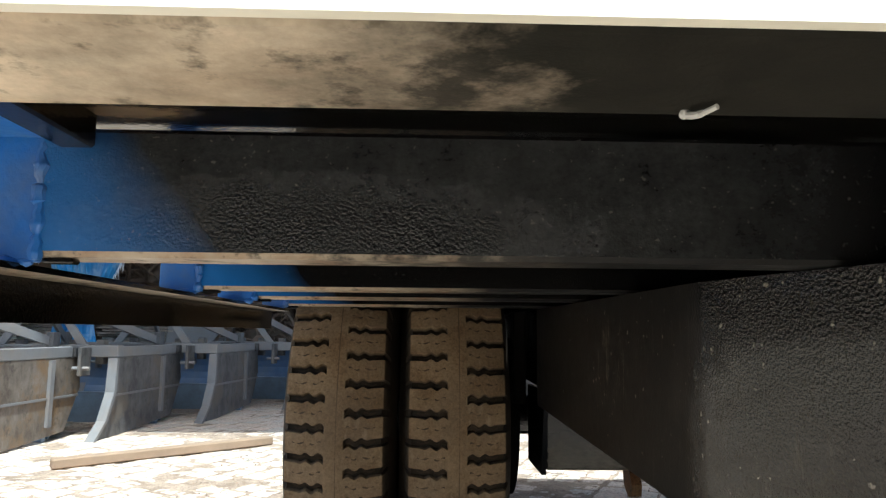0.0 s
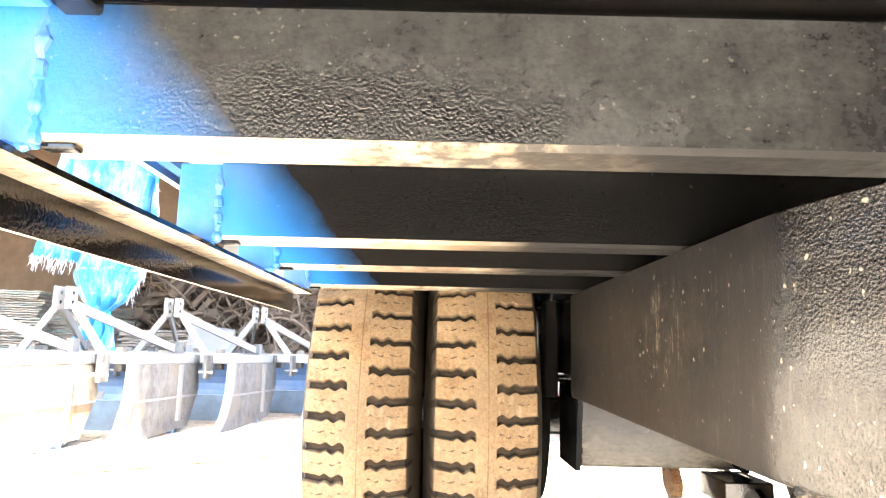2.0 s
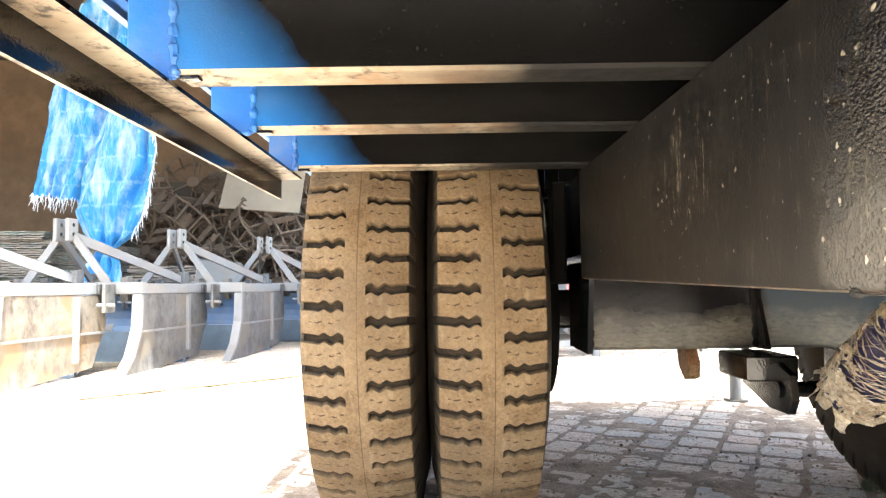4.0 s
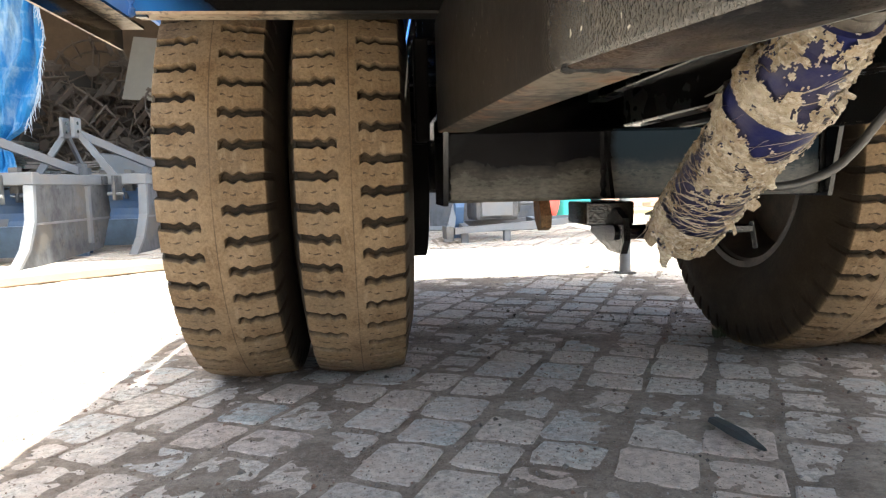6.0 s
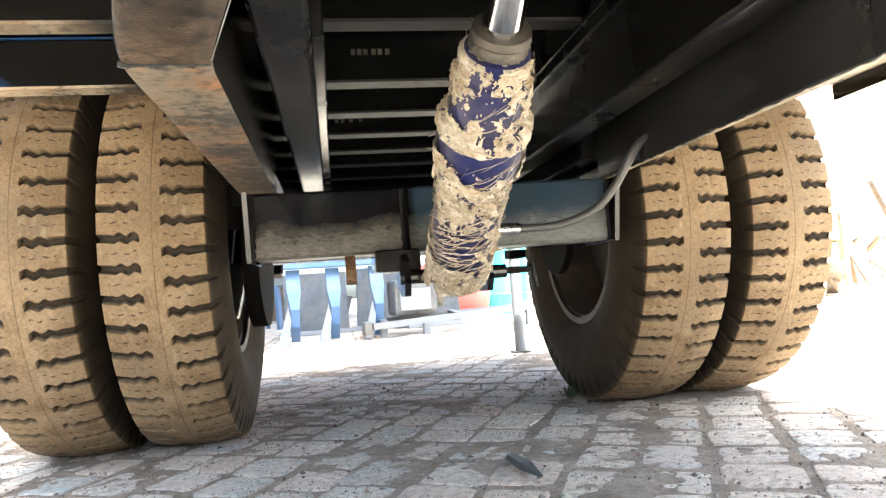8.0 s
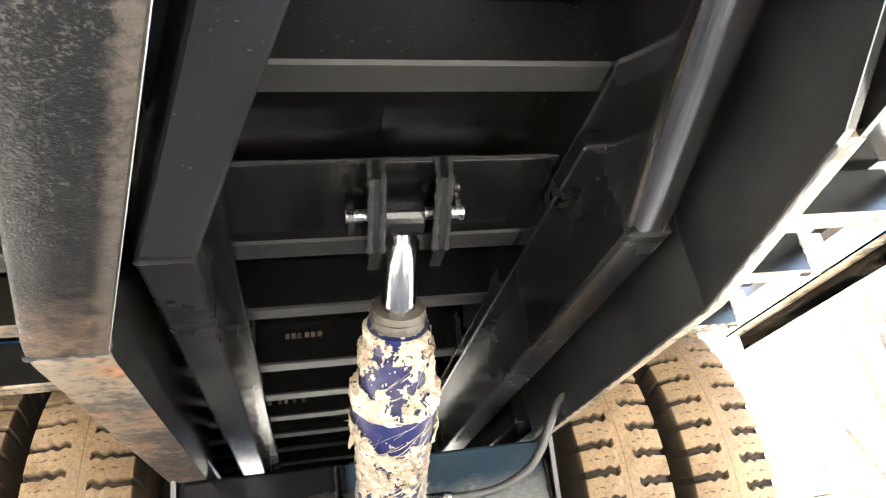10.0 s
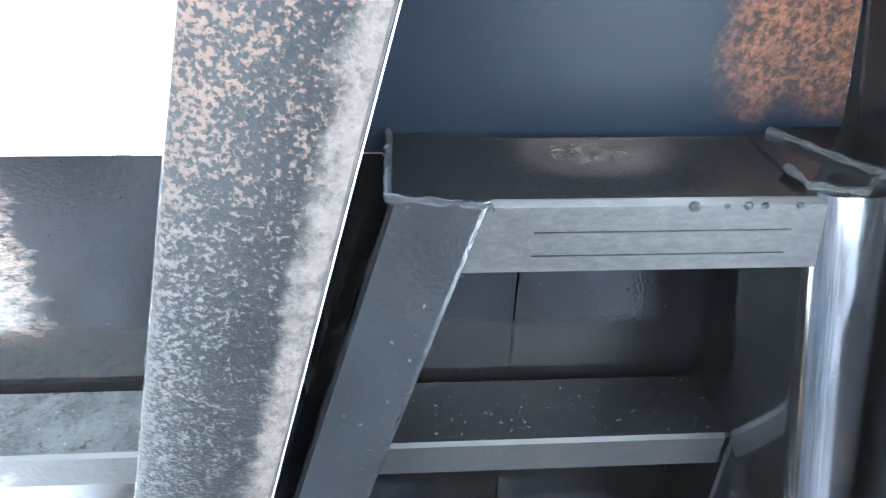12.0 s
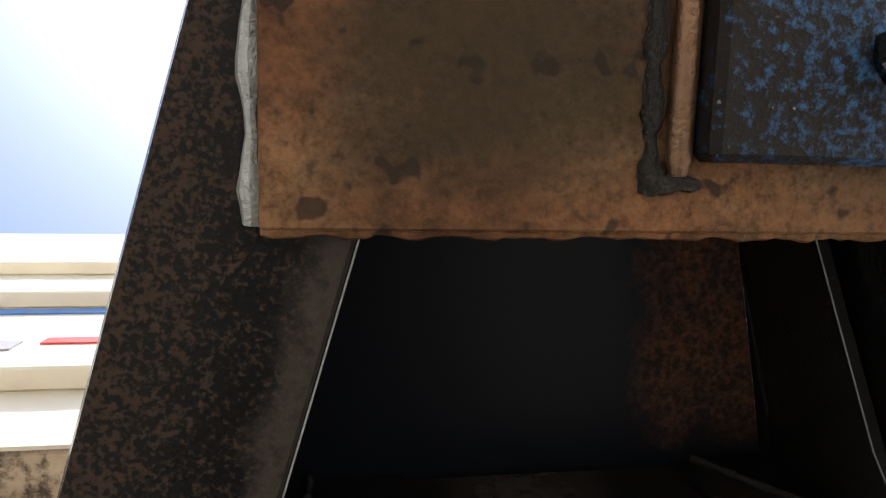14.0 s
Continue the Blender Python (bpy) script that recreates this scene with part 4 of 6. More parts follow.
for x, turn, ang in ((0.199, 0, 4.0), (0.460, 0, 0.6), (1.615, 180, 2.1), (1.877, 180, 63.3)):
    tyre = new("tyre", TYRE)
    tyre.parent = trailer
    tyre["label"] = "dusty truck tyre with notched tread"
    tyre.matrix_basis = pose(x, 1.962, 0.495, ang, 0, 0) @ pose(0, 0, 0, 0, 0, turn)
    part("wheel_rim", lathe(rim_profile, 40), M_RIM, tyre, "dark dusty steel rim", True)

# ---- the hydraulic ram ----
RAM_A, RAM_B = Vector((XC, 1.340, 0.352)), Vector((XC + 0.004, 0.765, 0.742))
AX = (RAM_B - RAM_A).normalized()


def along_ram(d):
    """A pose on the ram's axis, d metres up from its foot, with z along the axis."""
    return Matrix.Translation(RAM_A + AX * d) @ AX.to_track_quat("Z", "Y").to_matrix().to_4x4()


def turned(profile, seg=40):
    """A profile of (height, radius) turned round z."""
    bm = lathe(profile, seg)
    bmesh.ops.rotate(bm, verts=bm.verts, cent=(0, 0, 0), matrix=Matrix.Rotation(radians(-90), 3, "Y"))
    return bm


M_NAVY = plain("navy_paint", (0.010, 0.013, 0.07), 0.40, 0.0, 0.3, 20, 0.3, (0.10, 0.09, 0.10))


def wrap_film(name):
    """Brittle beige film with tan stains and fine creases."""
    n = Nodes(name)
    crease = n.noise(38, 7, 0.75, stretch=(1.0, 1.0, 2.4))
    fine = n.noise(170, 5, 0.7)
    col = n.mix(n.ramp(n.noise(14, 6, 0.7), (0.38, 0.0), (0.62, 1.0)), (0.31, 0.235, 0.145), (0.50, 0.44, 0.335))
    # creases painted paler: their glossy highlights are put into the colour
    col = n.mix(n.ramp(crease, (0.50, 0.0), (0.64, 1.0)), col, (0.66, 0.615, 0.52))
    col = n.mix(n.math("MULTIPLY", n.ramp(n.noise(26, 6, 0.7), (0.52, 0.0), (0.66, 1.0)), 0.8), col, (0.16, 0.105, 0.055))
    b = n.bump(fine, 0.5, 0.003)
    return n.done(col, n.math("ADD", 0.16, n.math("MULTIPLY", fine, 0.25)), 0.0, n.bump(crease, 0.8, 0.010, b), 0.6)


M_WRAP = wrap_film("torn_plastic_wrap")
RAM_PROFILE = [(0.032, 0.0), (0.032, 0.046), (0.05, 0.055), (0.335, 0.058), (0.337, 0.065), (0.425, 0.065), (0.427, 0.054), (0.50, 0.052), (0.502, 0.046), (0.535, 0.045), (0.538, 0.0)]
ram = part("hydraulic_ram", turned(RAM_PROFILE), M_NAVY, trailer, "navy ram barrel in torn beige plastic wrap", True, along_ram(0))
part("piston_rod", turned([(0.56, 0.0), (0.56, 0.026), (0.672, 0.026), (0.678, 0.022), (0.69, 0.020), (0.69, 0.0)]), M_CHROME, ram, "polished steel rod", True)
part("gland_nut", turned([(0.5385, 0.0), (0.5385, 0.040), (0.545, 0.041), (0.552, 0.038), (0.556, 0.041), (0.566, 0.039), (0.568, 0.027), (0.568, 0.0)]), plain("dull_gland_steel", (0.09, 0.078, 0.062), 0.42, 0.4, 0.4, 50, 0.5, (0.05, 0.045, 0.04)), ram, "dull dusty steel gland", True)
part("rod_eye", tube([(-0.026, 0, 0.712), (0.026, 0, 0.712)], 0.029, 24), M_GLOSS, ram)


def ram_radius(h):
    for (h0, r0), (h1, r1) in zip(RAM_PROFILE[1:], RAM_PROFILE[2:]):
        if h0 <= h <= h1:
            return r0 + (r1 - r0) * (h - h0) / max(1e-6, h1 - h0)
    return 0.03


def wrap_sheet(seed, h0, h1, keep):
    """Crinkled film round the barrel, torn open in ragged holes."""
    rnd = random.Random(seed)
    nh, na = int((h1 - h0) / 0.0024), 150
    bm = bmesh.new()
    off = Vector((rnd.uniform(0, 50), rnd.uniform(0, 50), rnd.uniform(0, 50)))
    grid = []
    for i in range(nh + 1):
        row = []
        for j in range(na):
            a = 2 * math.pi * j / na
            h = h0 + (h1 - h0) * i / nh
            d = Vector((math.cos(a), math.sin(a), 0))
            p = Vector((d.x * 2.2, d.y * 2.2, h * 46 + 0.9 * math.sin(a + seed))) + off
            ruck = 0.0034 * (1 - abs(noise.noise(p)) * 2.2) ** 2 + 0.0030 * (1 - abs(noise.noise(p * 2.3)) * 2.0) ** 2 + abs(noise.noise(p * 5.0)) * 0.0016
            row.append(bm.verts.new((d.x * (ram_radius(h) + 0.0015 + ruck), d.y * (ram_radius(h) + 0.0015 + ruck), h)))
        grid.append(row)
    for i in range(nh):
        for j in range(na):
            a = 2 * math.pi * (j + 0.5) / na
            q = Vector((math.cos(a) * 1.1, math.sin(a) * 1.1, (h0 + (h1 - h0) * i / nh) * 13)) + off
            if noise.noise(q) * 0.75 + 0.55 * noise.noise(q * 3.1) + 0.34 * noise.noise(q * 9) + 0.22 * noise.noise(q * 24) < keep * 0.5:
                bm.faces.new((grid[i][j], grid[i][(j + 1) % na], grid[i + 1][(j + 1) % na], grid[i + 1][j]))
    bmesh.ops.delete(bm, geom=[v for v in bm.verts if not v.link_faces], context="VERTS")
    return bm


for k, (h0, h1, keep) in enumerate(((0.034, 0.12, 0.45), (0.12, 0.325, -0.28), (0.325, 0.372, 0.25), (0.400, 0.50, 0.22), (0.50, 0.548, 0.36))):
    part("plastic_wrap", wrap_sheet(3 + k, h0, h1, keep), M_WRAP, ram, "crinkled torn beige plastic film", True)
rnd = random.Random(12)
for k in range(34):                                   # loose shreds that stand off the barrel
    h, a = rnd.choice((rnd.uniform(0.035, 0.07), rnd.uniform(0.05, 0.50), rnd.uniform(0.32, 0.52))), rnd.uniform(0, 2 * math.pi)
    r, bm, ln, w = ram_radius(h), bmesh.new(), rnd.uniform(0.012, 0.04), rnd.uniform(0.004, 0.014)
    rows = []
    for i in range(5):
        u = i / 4
        rr = r + 0.003 + 0.016 * u * rnd.uniform(0.2, 1.2)
        hh, ww = h - ln * u * rnd.uniform(0.5, 1.0), w * (1 - 0.8 * u) * rnd.uniform(0.6, 1.3)
        rows.append([bm.verts.new((rr * math.cos(a + s * ww / r + 0.25 * u), rr * math.sin(a + s * ww / r + 0.25 * u), hh + 0.002 * s)) for s in (-1, 1)])
    for p, q in zip(rows, rows[1:]):
        bm.faces.new((p[0], p[1], q[1], q[0]))
    ob = part("wrap_shred", bm, M_WRAP, ram)
# fine strands of film drawn over the barrel
verts, faces = [], []
for k in range(520):
    h, a0, arc, climb = rnd.uniform(0.05, 0.52) if k % 3 == 0 else rnd.uniform(0.10, 0.33), rnd.uniform(0, 2 * math.pi), rnd.uniform(0.2, 1.1), rnd.uniform(-0.012, 0.05)
    w, n = rnd.choice((rnd.uniform(0.0004, 0.0012), rnd.uniform(0.0008, 0.0026))), 10
    for i in range(n + 1):
        u = i / n
        a, hh = a0 + arc * u, h + climb * u + 0.002 * math.sin(7 * u + k)
        r = ram_radius(min(0.535, max(0.035, hh))) + 0.0016 + 0.0010 * math.sin(5 * u + k)
        ww = w * (1 - abs(2 * u - 1) ** 3)
        verts += [(r * math.cos(a), r * math.sin(a), hh - ww), ((r + 0.0007) * math.cos(a), (r + 0.0007) * math.sin(a), hh), (r * math.cos(a), r * math.sin(a), hh + ww)]
        if i:
            b = len(verts) - 6
            faces += [(b, b + 1, b + 4, b + 3), (b + 1, b + 2, b + 5, b + 4)]
me = bpy.data.meshes.new("film_fuzz")
me.from_pydata(verts, [], faces)
me.materials.append(M_WRAP)
ob = new("film_fuzz", me)
ob.parent, ob["label"] = ram, "fine torn strands of beige film"
# pin at the ram's head, with collar, cotter and washers
head = RAM_A + AX * 0.712
part("ram_pin", tube([(head.x - 0.075, head.y, head.z), (head.x + 0.085, head.y, head.z)], 0.0085, 14), M_STEEL, trailer, "bare steel pin with cotter", True)
part("pin_washer", tube([(head.x - 0.074, head.y, head.z), (head.x - 0.066, head.y, head.z)], 0.026, 20), M_GLOSS, trailer)
part("cotter", tube([(head.x + 0.08, head.y - 0.002, head.z - 0.012), (head.x + 0.08, head.y - 0.002, head.z + 0.03)], 0.0035, 8), M_STEEL, trailer)
# foot trunnions of the ram on the cross box
for x0, x1 in ((0.945, 0.985), (1.105, 1.145)):
    part("ram_foot_bracket", sweep([[(x, y, z) for y, z in ((1.51, 0.43), (1.51, 0.365), (1.40, 0.335), (1.335, 0.335), (1.318, 0.36), (1.325, 0.40), (1.40, 0.43))] for x in (x0, x0 + 0.012)]), M_GLOSS, trailer, "black trunnion bracket")
part("ram_foot_pin", tube([(0.940, 1.365, 0.372), (1.152, 1.365, 0.372)], 0.014, 14), M_GLOSS, trailer)
part("foot_bolt", tube([(1.205, 1.36, 0.385), (1.212, 1.355, 0.335)], 0.0045, 8), M_WELD, trailer)
part("foot_block", box(0.895, 0.984, 1.37, 1.499, 0.385, 0.4285, bevel=0.003), M_GLOSS, trailer)
part("foot_tab", box(1.15, 1.205, 1.35, 1.38, 0.365, 0.379, bevel=0.002), M_GLOSS, trailer)
part("box_gusset", sweep([[(x, y, z) for y, z in ((1.498, 0.570), (1.498, 0.432), (1.45, 0.432))] for x in (0.968, 0.976)]), M_GLOSS, trailer)
part("weld", bead([(0.966, 1.497, 0.566), (0.966, 1.497, 0.434)], 0.004, 51), M_WELD, trailer)
part("weld", bead([(0.652, 1.497, 0.57), (0.652, 1.497, 0.434)], 0.005, 52), M_WELD, trailer)
part("weld", bead([(1.436, 1.497, 0.57), (1.436, 1.497, 0.434)], 0.005, 53), M_WELD, trailer)
part("grease_bracket", sweep([[(x, y, z) for y, z in ((1.52, 0.432), (1.50, 0.40), (1.505, 0.375), (1.53, 0.368), (1.56, 0.39), (1.57, 0.432))] for x in (0.84, 0.862)]), M_RUST, trailer, "rusty hanging bracket")
# hydraulic hose from the ram's foot up to the chassis rail
HOSE = [(1.115, 1.29, 0.447), (1.18, 1.295, 0.448), (1.25, 1.30, 0.452), (1.32, 1.30, 0.476), (1.36, 1.29, 0.515), (1.385, 1.27, 0.56), (1.40, 1.24, 0.592), (1.412, 1.18, 0.60), (1.412, 1.05, 0.602)]


def smooth_path(pts, n=6):
    out, P = [], [Vector(p) for p in pts]
    for i in range(len(P) - 1):
        a, b, c, d = P[max(i - 1, 0)], P[i], P[i + 1], P[min(i + 2, len(P) - 1)]
        for k in range(n):
            t = k / n
            out.append(0.5 * ((2 * b) + (c - a) * t + (2 * a - 5 * b + 4 * c - d) * t * t + (3 * b - a - 3 * c + d) * t ** 3))
    return out + [P[-1]]


hose = part("hydraulic_hose", tube(smooth_path(HOSE), 0.0085, 10), plain("hose_rubber", (0.05, 0.048, 0.045), 0.35, 0.0, 0.3, 40, 0.3), trailer, "dark hose with a bright steel ferrule", True)
part("hose_ferrule", tube([(1.10, 1.289, 0.447), (1.165, 1.294, 0.448)], 0.0125, 12), M_STEEL, hose, "bare steel ferrule", True)

M_BOARDWHITE = plain("dried_paint", (0.42, 0.41, 0.38), 0.5)
# brace between the first beams and a paint blob under the front beam
part("gusset_bar", box(0.124, 0.149, 0.158, 0.478, 0.853, 0.8785, bevel=0.002), M_GLOSS, trailer)
part("side_bar", box(0.060, 0.112, 0.158, 0.486, 0.862, 0.8785, bevel=0.002), M_BLUE, trailer, "blue flat bar under the body side")
part("paint_drip", tube(smooth_path([(0.4415, 0.1535, 0.7765), (0.4425, 0.152, 0.7755), (0.444, 0.149, 0.775), (0.446, 0.1455, 0.7755)]), [0.0013] * 4 + [0.0009] * 9 + [0.0007] * 6, 8), M_BOARDWHITE, trailer, "whitish dried paint drip", True)
# parts of the drawbar head
part("weld", bead([(0.885, -0.067, 0.547), (0.886, -0.36, 0.547)], 0.0040, 61, 0.006), M_GREYWELD, trailer, "dull grey weld bead")
part("weld", bead([(0.888, -0.0655, 0.542), (1.146, -0.0655, 0.542)], 0.0024, 62), M_RUST, trailer)
part("hitch_bar", tube([(1.0335, -0.087, 0.535), (1.0332, -0.092, 0.5345), (1.0335, -0.20, 0.534), (1.0338, -0.36, 0.534)], [0.003, 0.0046, 0.0048, 0.0048], 14), plain("worn_tan_steel", (0.15, 0.095, 0.058), 0.3, 0.7, 0.3, 60, 0.3, (0.2, 0.1, 0.05)), trailer, "tan worn steel rod with weld", True)
part("weld", bead([(1.0235, -0.080, 0.5375), (1.0235, -0.36, 0.5375)], 0.0040, 63), M_WELD, trailer)
part("weld", bead([(1.022, -0.084, 0.5365), (1.043, -0.084, 0.5365)], 0.0036, 64), M_WELD, trailer)
part("hitch_block", box(1.0385, 1.145, -0.36, -0.092, 0.521, 0.5378, bevel=0.003), M_SCUFFBLUE, trailer, "black and blue scuffed steel block")
part("hitch_hook", tube(smooth_path([(1.100, -0.135, 0.521), (1.098, -0.124, 0.514), (1.108, -0.116, 0.511), (1.125, -0.119, 0.513)]), 0.005, 8), M_GLOSS, trailer)
# ---- ground ----


def dirt_material(name):
    """Dry trodden earth: grey-brown dust with darker grains and pale crumbs."""
    n = Nodes(name)
    a, b, c = n.noise(9, 6, 0.7), n.noise(75, 6, 0.75), n.noise(330, 3, 0.6)
    col = n.mix(n.ramp(a, (0.36, 0.0), (0.64, 1.0)), (0.23, 0.17, 0.12), (0.45, 0.355, 0.26))
    col = n.mix(0.8, col, n.ramp(b, (0.30, 0.45), (0.66, 1.05)), "MULTIPLY")
    col = n.mix(n.math("MULTIPLY", n.ramp(c, (0.62, 0.0), (0.68, 1.0)), 0.5), col, (0.55, 0.48, 0.41))
    col = n.mix(n.math("MULTIPLY", n.ramp(c, (0.30, 1.0), (0.36, 0.0)), 0.7), col, (0.08, 0.065, 0.05))
    nb = n.bump(c, 0.6, 0.003)
    return n.done(col, 0.95, 0.0, n.bump(b, 0.9, 0.008, nb))


M_GROUND = dirt_material("dusty_ground")
SETT_TONES = [(0.70, 0.60, 0.48), (0.60, 0.58, 0.51), (0.74, 0.63, 0.50), (0.70, 0.55, 0.43), (0.50, 0.53, 0.48), (0.76, 0.67, 0.54), (0.66, 0.57, 0.46)]
M_SETT = random_tint("stone_sett", SETT_TONES, 0.85, 60, 0.6, False, 0.75, (0.60, 0.475, 0.365))
M_SETT_FAR = random_tint("stone_setts_far", SETT_TONES, 0.85, 60, 0.6, True, 0.75, (0.60, 0.475, 0.365))


def ground_sheet():
    """One sheet to the horizon, finely divided under the trailer, where drifted dirt partly covers the stones."""
    def steps(lo, hi, n):
        fine = list(np.linspace(lo, hi, n))
        out = [6.0, 12, 25, 60, 150]
        return np.array([lo - d for d in reversed(out)] + fine + [hi + d for d in out])
    xs, ys = steps(-1.3, 3.3, 470), steps(0.3, 5.0, 440)
    verts = []
    for y in ys:
        for x in xs:
            p = Vector((x, y, 0.0))
            z = -0.0002
            if -1.3 <= x <= 3.3 and 0.3 <= y <= 5.0:
                z += 0.0062 * noise.noise(p * 2.6) + 0.0050 * noise.noise(p * 8.5) + 0.0034 * noise.noise(p * 30) + 0.0016 * noise.noise(p * 70)
                z = min(z, 0.0085)
            verts.append((x, y, z))
    nx = len(xs)
    faces = [(j * nx + i, j * nx + i + 1, (j + 1) * nx + i + 1, (j + 1) * nx + i) for j in range(len(ys) - 1) for i in range(nx - 1)]
    me = bpy.data.meshes.new("ground")
    me.from_pydata(verts, [], faces)
    me.materials.append(M_GROUND)
    me.shade_smooth()
    return new("ground", me)


ground = tagged(ground_sheet(), "dusty earth drifted between worn stone setts", "ground", kind="structure")


def sett_points(rnd, lx, ly):
    """Rings of a worn, flat stone of that size with broken corners, round the origin."""
    out, base = [], []
    for cx, cy in ((1, -0.80), (1.03, 0.05), (1.0, 0.84), (0.84, 1), (-0.1, 1.03), (-0.86, 0.99), (-1, 0.80), (-1.02, -0.78), (-0.84, -1), (0.84, -1.0)):
        base.append((cx * lx / 2 * rnd.uniform(0.90, 1.03), cy * ly / 2 * rnd.uniform(0.90, 1.03)))
    for sc, z in ((1.0, -0.012), (0.99, -0.0004), (0.94, 0.0014)):
        out.append([(x * sc, y * sc, z + (rnd.uniform(-0.0010, 0.0010) if z > 0.001 else 0)) for x, y in base])
    return out, (rnd.uniform(-0.1, 0.1) * lx, rnd.uniform(-0.1, 0.1) * ly, 0.0022)


def sett_faces(n0):
    f, n = [], 10
    for r in range(2):
        for k in range(n):
            f.append((n0 + r * n + k, n0 + r * n + (k + 1) % n, n0 + (r + 1) * n + (k + 1) % n, n0 + (r + 1) * n + k))
    f += [(n0 + 2 * n + k, n0 + 2 * n + (k + 1) % n, n0 + 3 * n) for k in range(n)]
    return f


def sett_layout():
    """Rows of stones over the yard: place, length, breadth."""
    rnd = random.Random(5)
    y, out = -17.0, []
    c, s = math.cos(radians(63)), math.sin(radians(63))
    while y < 17.0:
        ly = rnd.uniform(0.118, 0.152)
        x = -14.0 + rnd.uniform(0, 0.1)
        while x < 19.0:
            lx = rnd.choice((rnd.uniform(0.11, 0.15), rnd.uniform(0.13, 0.18)))
            u, v = x + lx / 2, y + ly / 2 + 0.03 * math.sin(x * 1.3) + rnd.uniform(-0.007, 0.007)
            wx, wy = c * u - s * v, s * u + c * v
            if -7.6 < wx < 9.0 and -5.2 < wy < 11.6 and rnd.random() > 0.015:
                out.append((wx, wy, lx - rnd.uniform(0.008, 0.022), ly - rnd.uniform(0.008, 0.022)))
            x += lx
        y += ly
    return out


# ---- the yard ----


def stained_steel(name, cols, rough=0.5):
    """Sheet steel with rain streaks, rust tan and dark stains."""
    n = Nodes(name)
    run = n.noise(6, 7, 0.72, stretch=(1.2, 1.2, 0.7))
    blot = n.noise(4, 6, 0.68)
    col = n.mix(n.ramp(run, (0.36, 0.0), (0.64, 1.0)), cols[0], cols[1])
    col = n.mix(n.ramp(blot, (0.48, 0.0), (0.62, 1.0)), col, cols[2])
    col = n.mix(n.math("MULTIPLY", n.ramp(n.noise(13, 6, 0.7), (0.56, 0.0), (0.70, 1.0)), 0.7), col, cols[3])
    return n.done(col, rough, 0.15, n.bump(run, 0.15, 0.004))


M_GREYSTEEL = stained_steel("primed_grey_steel", ((0.055, 0.054, 0.054), (0.145, 0.142, 0.138), (0.13, 0.112, 0.09), (0.028, 0.025, 0.022)))
M_IMPBLUE = plain("implement_blue", (0.07, 0.13, 0.235), 0.45, 0.0, 0.35, 5, 0.2, (0.16, 0.18, 0.20))
M_PALEBLUE = plain("worn_pale_blue", (0.20, 0.27, 0.35), 0.4, 0.1, 0.3, 6, 0.2, (0.13, 0.14, 0.15))
M_RUSTSTEEL = stained_steel("brown_steel", ((0.085, 0.068, 0.052), (0.21, 0.185, 0.155), (0.18, 0.12, 0.065), (0.035, 0.028, 0.022)))
M_LIGHTBAR = plain("pale_grey_bar", (0.17, 0.173, 0.175), 0.5, 0.1, 0.2, 10, 0.2, (0.20, 0.17, 0.14))


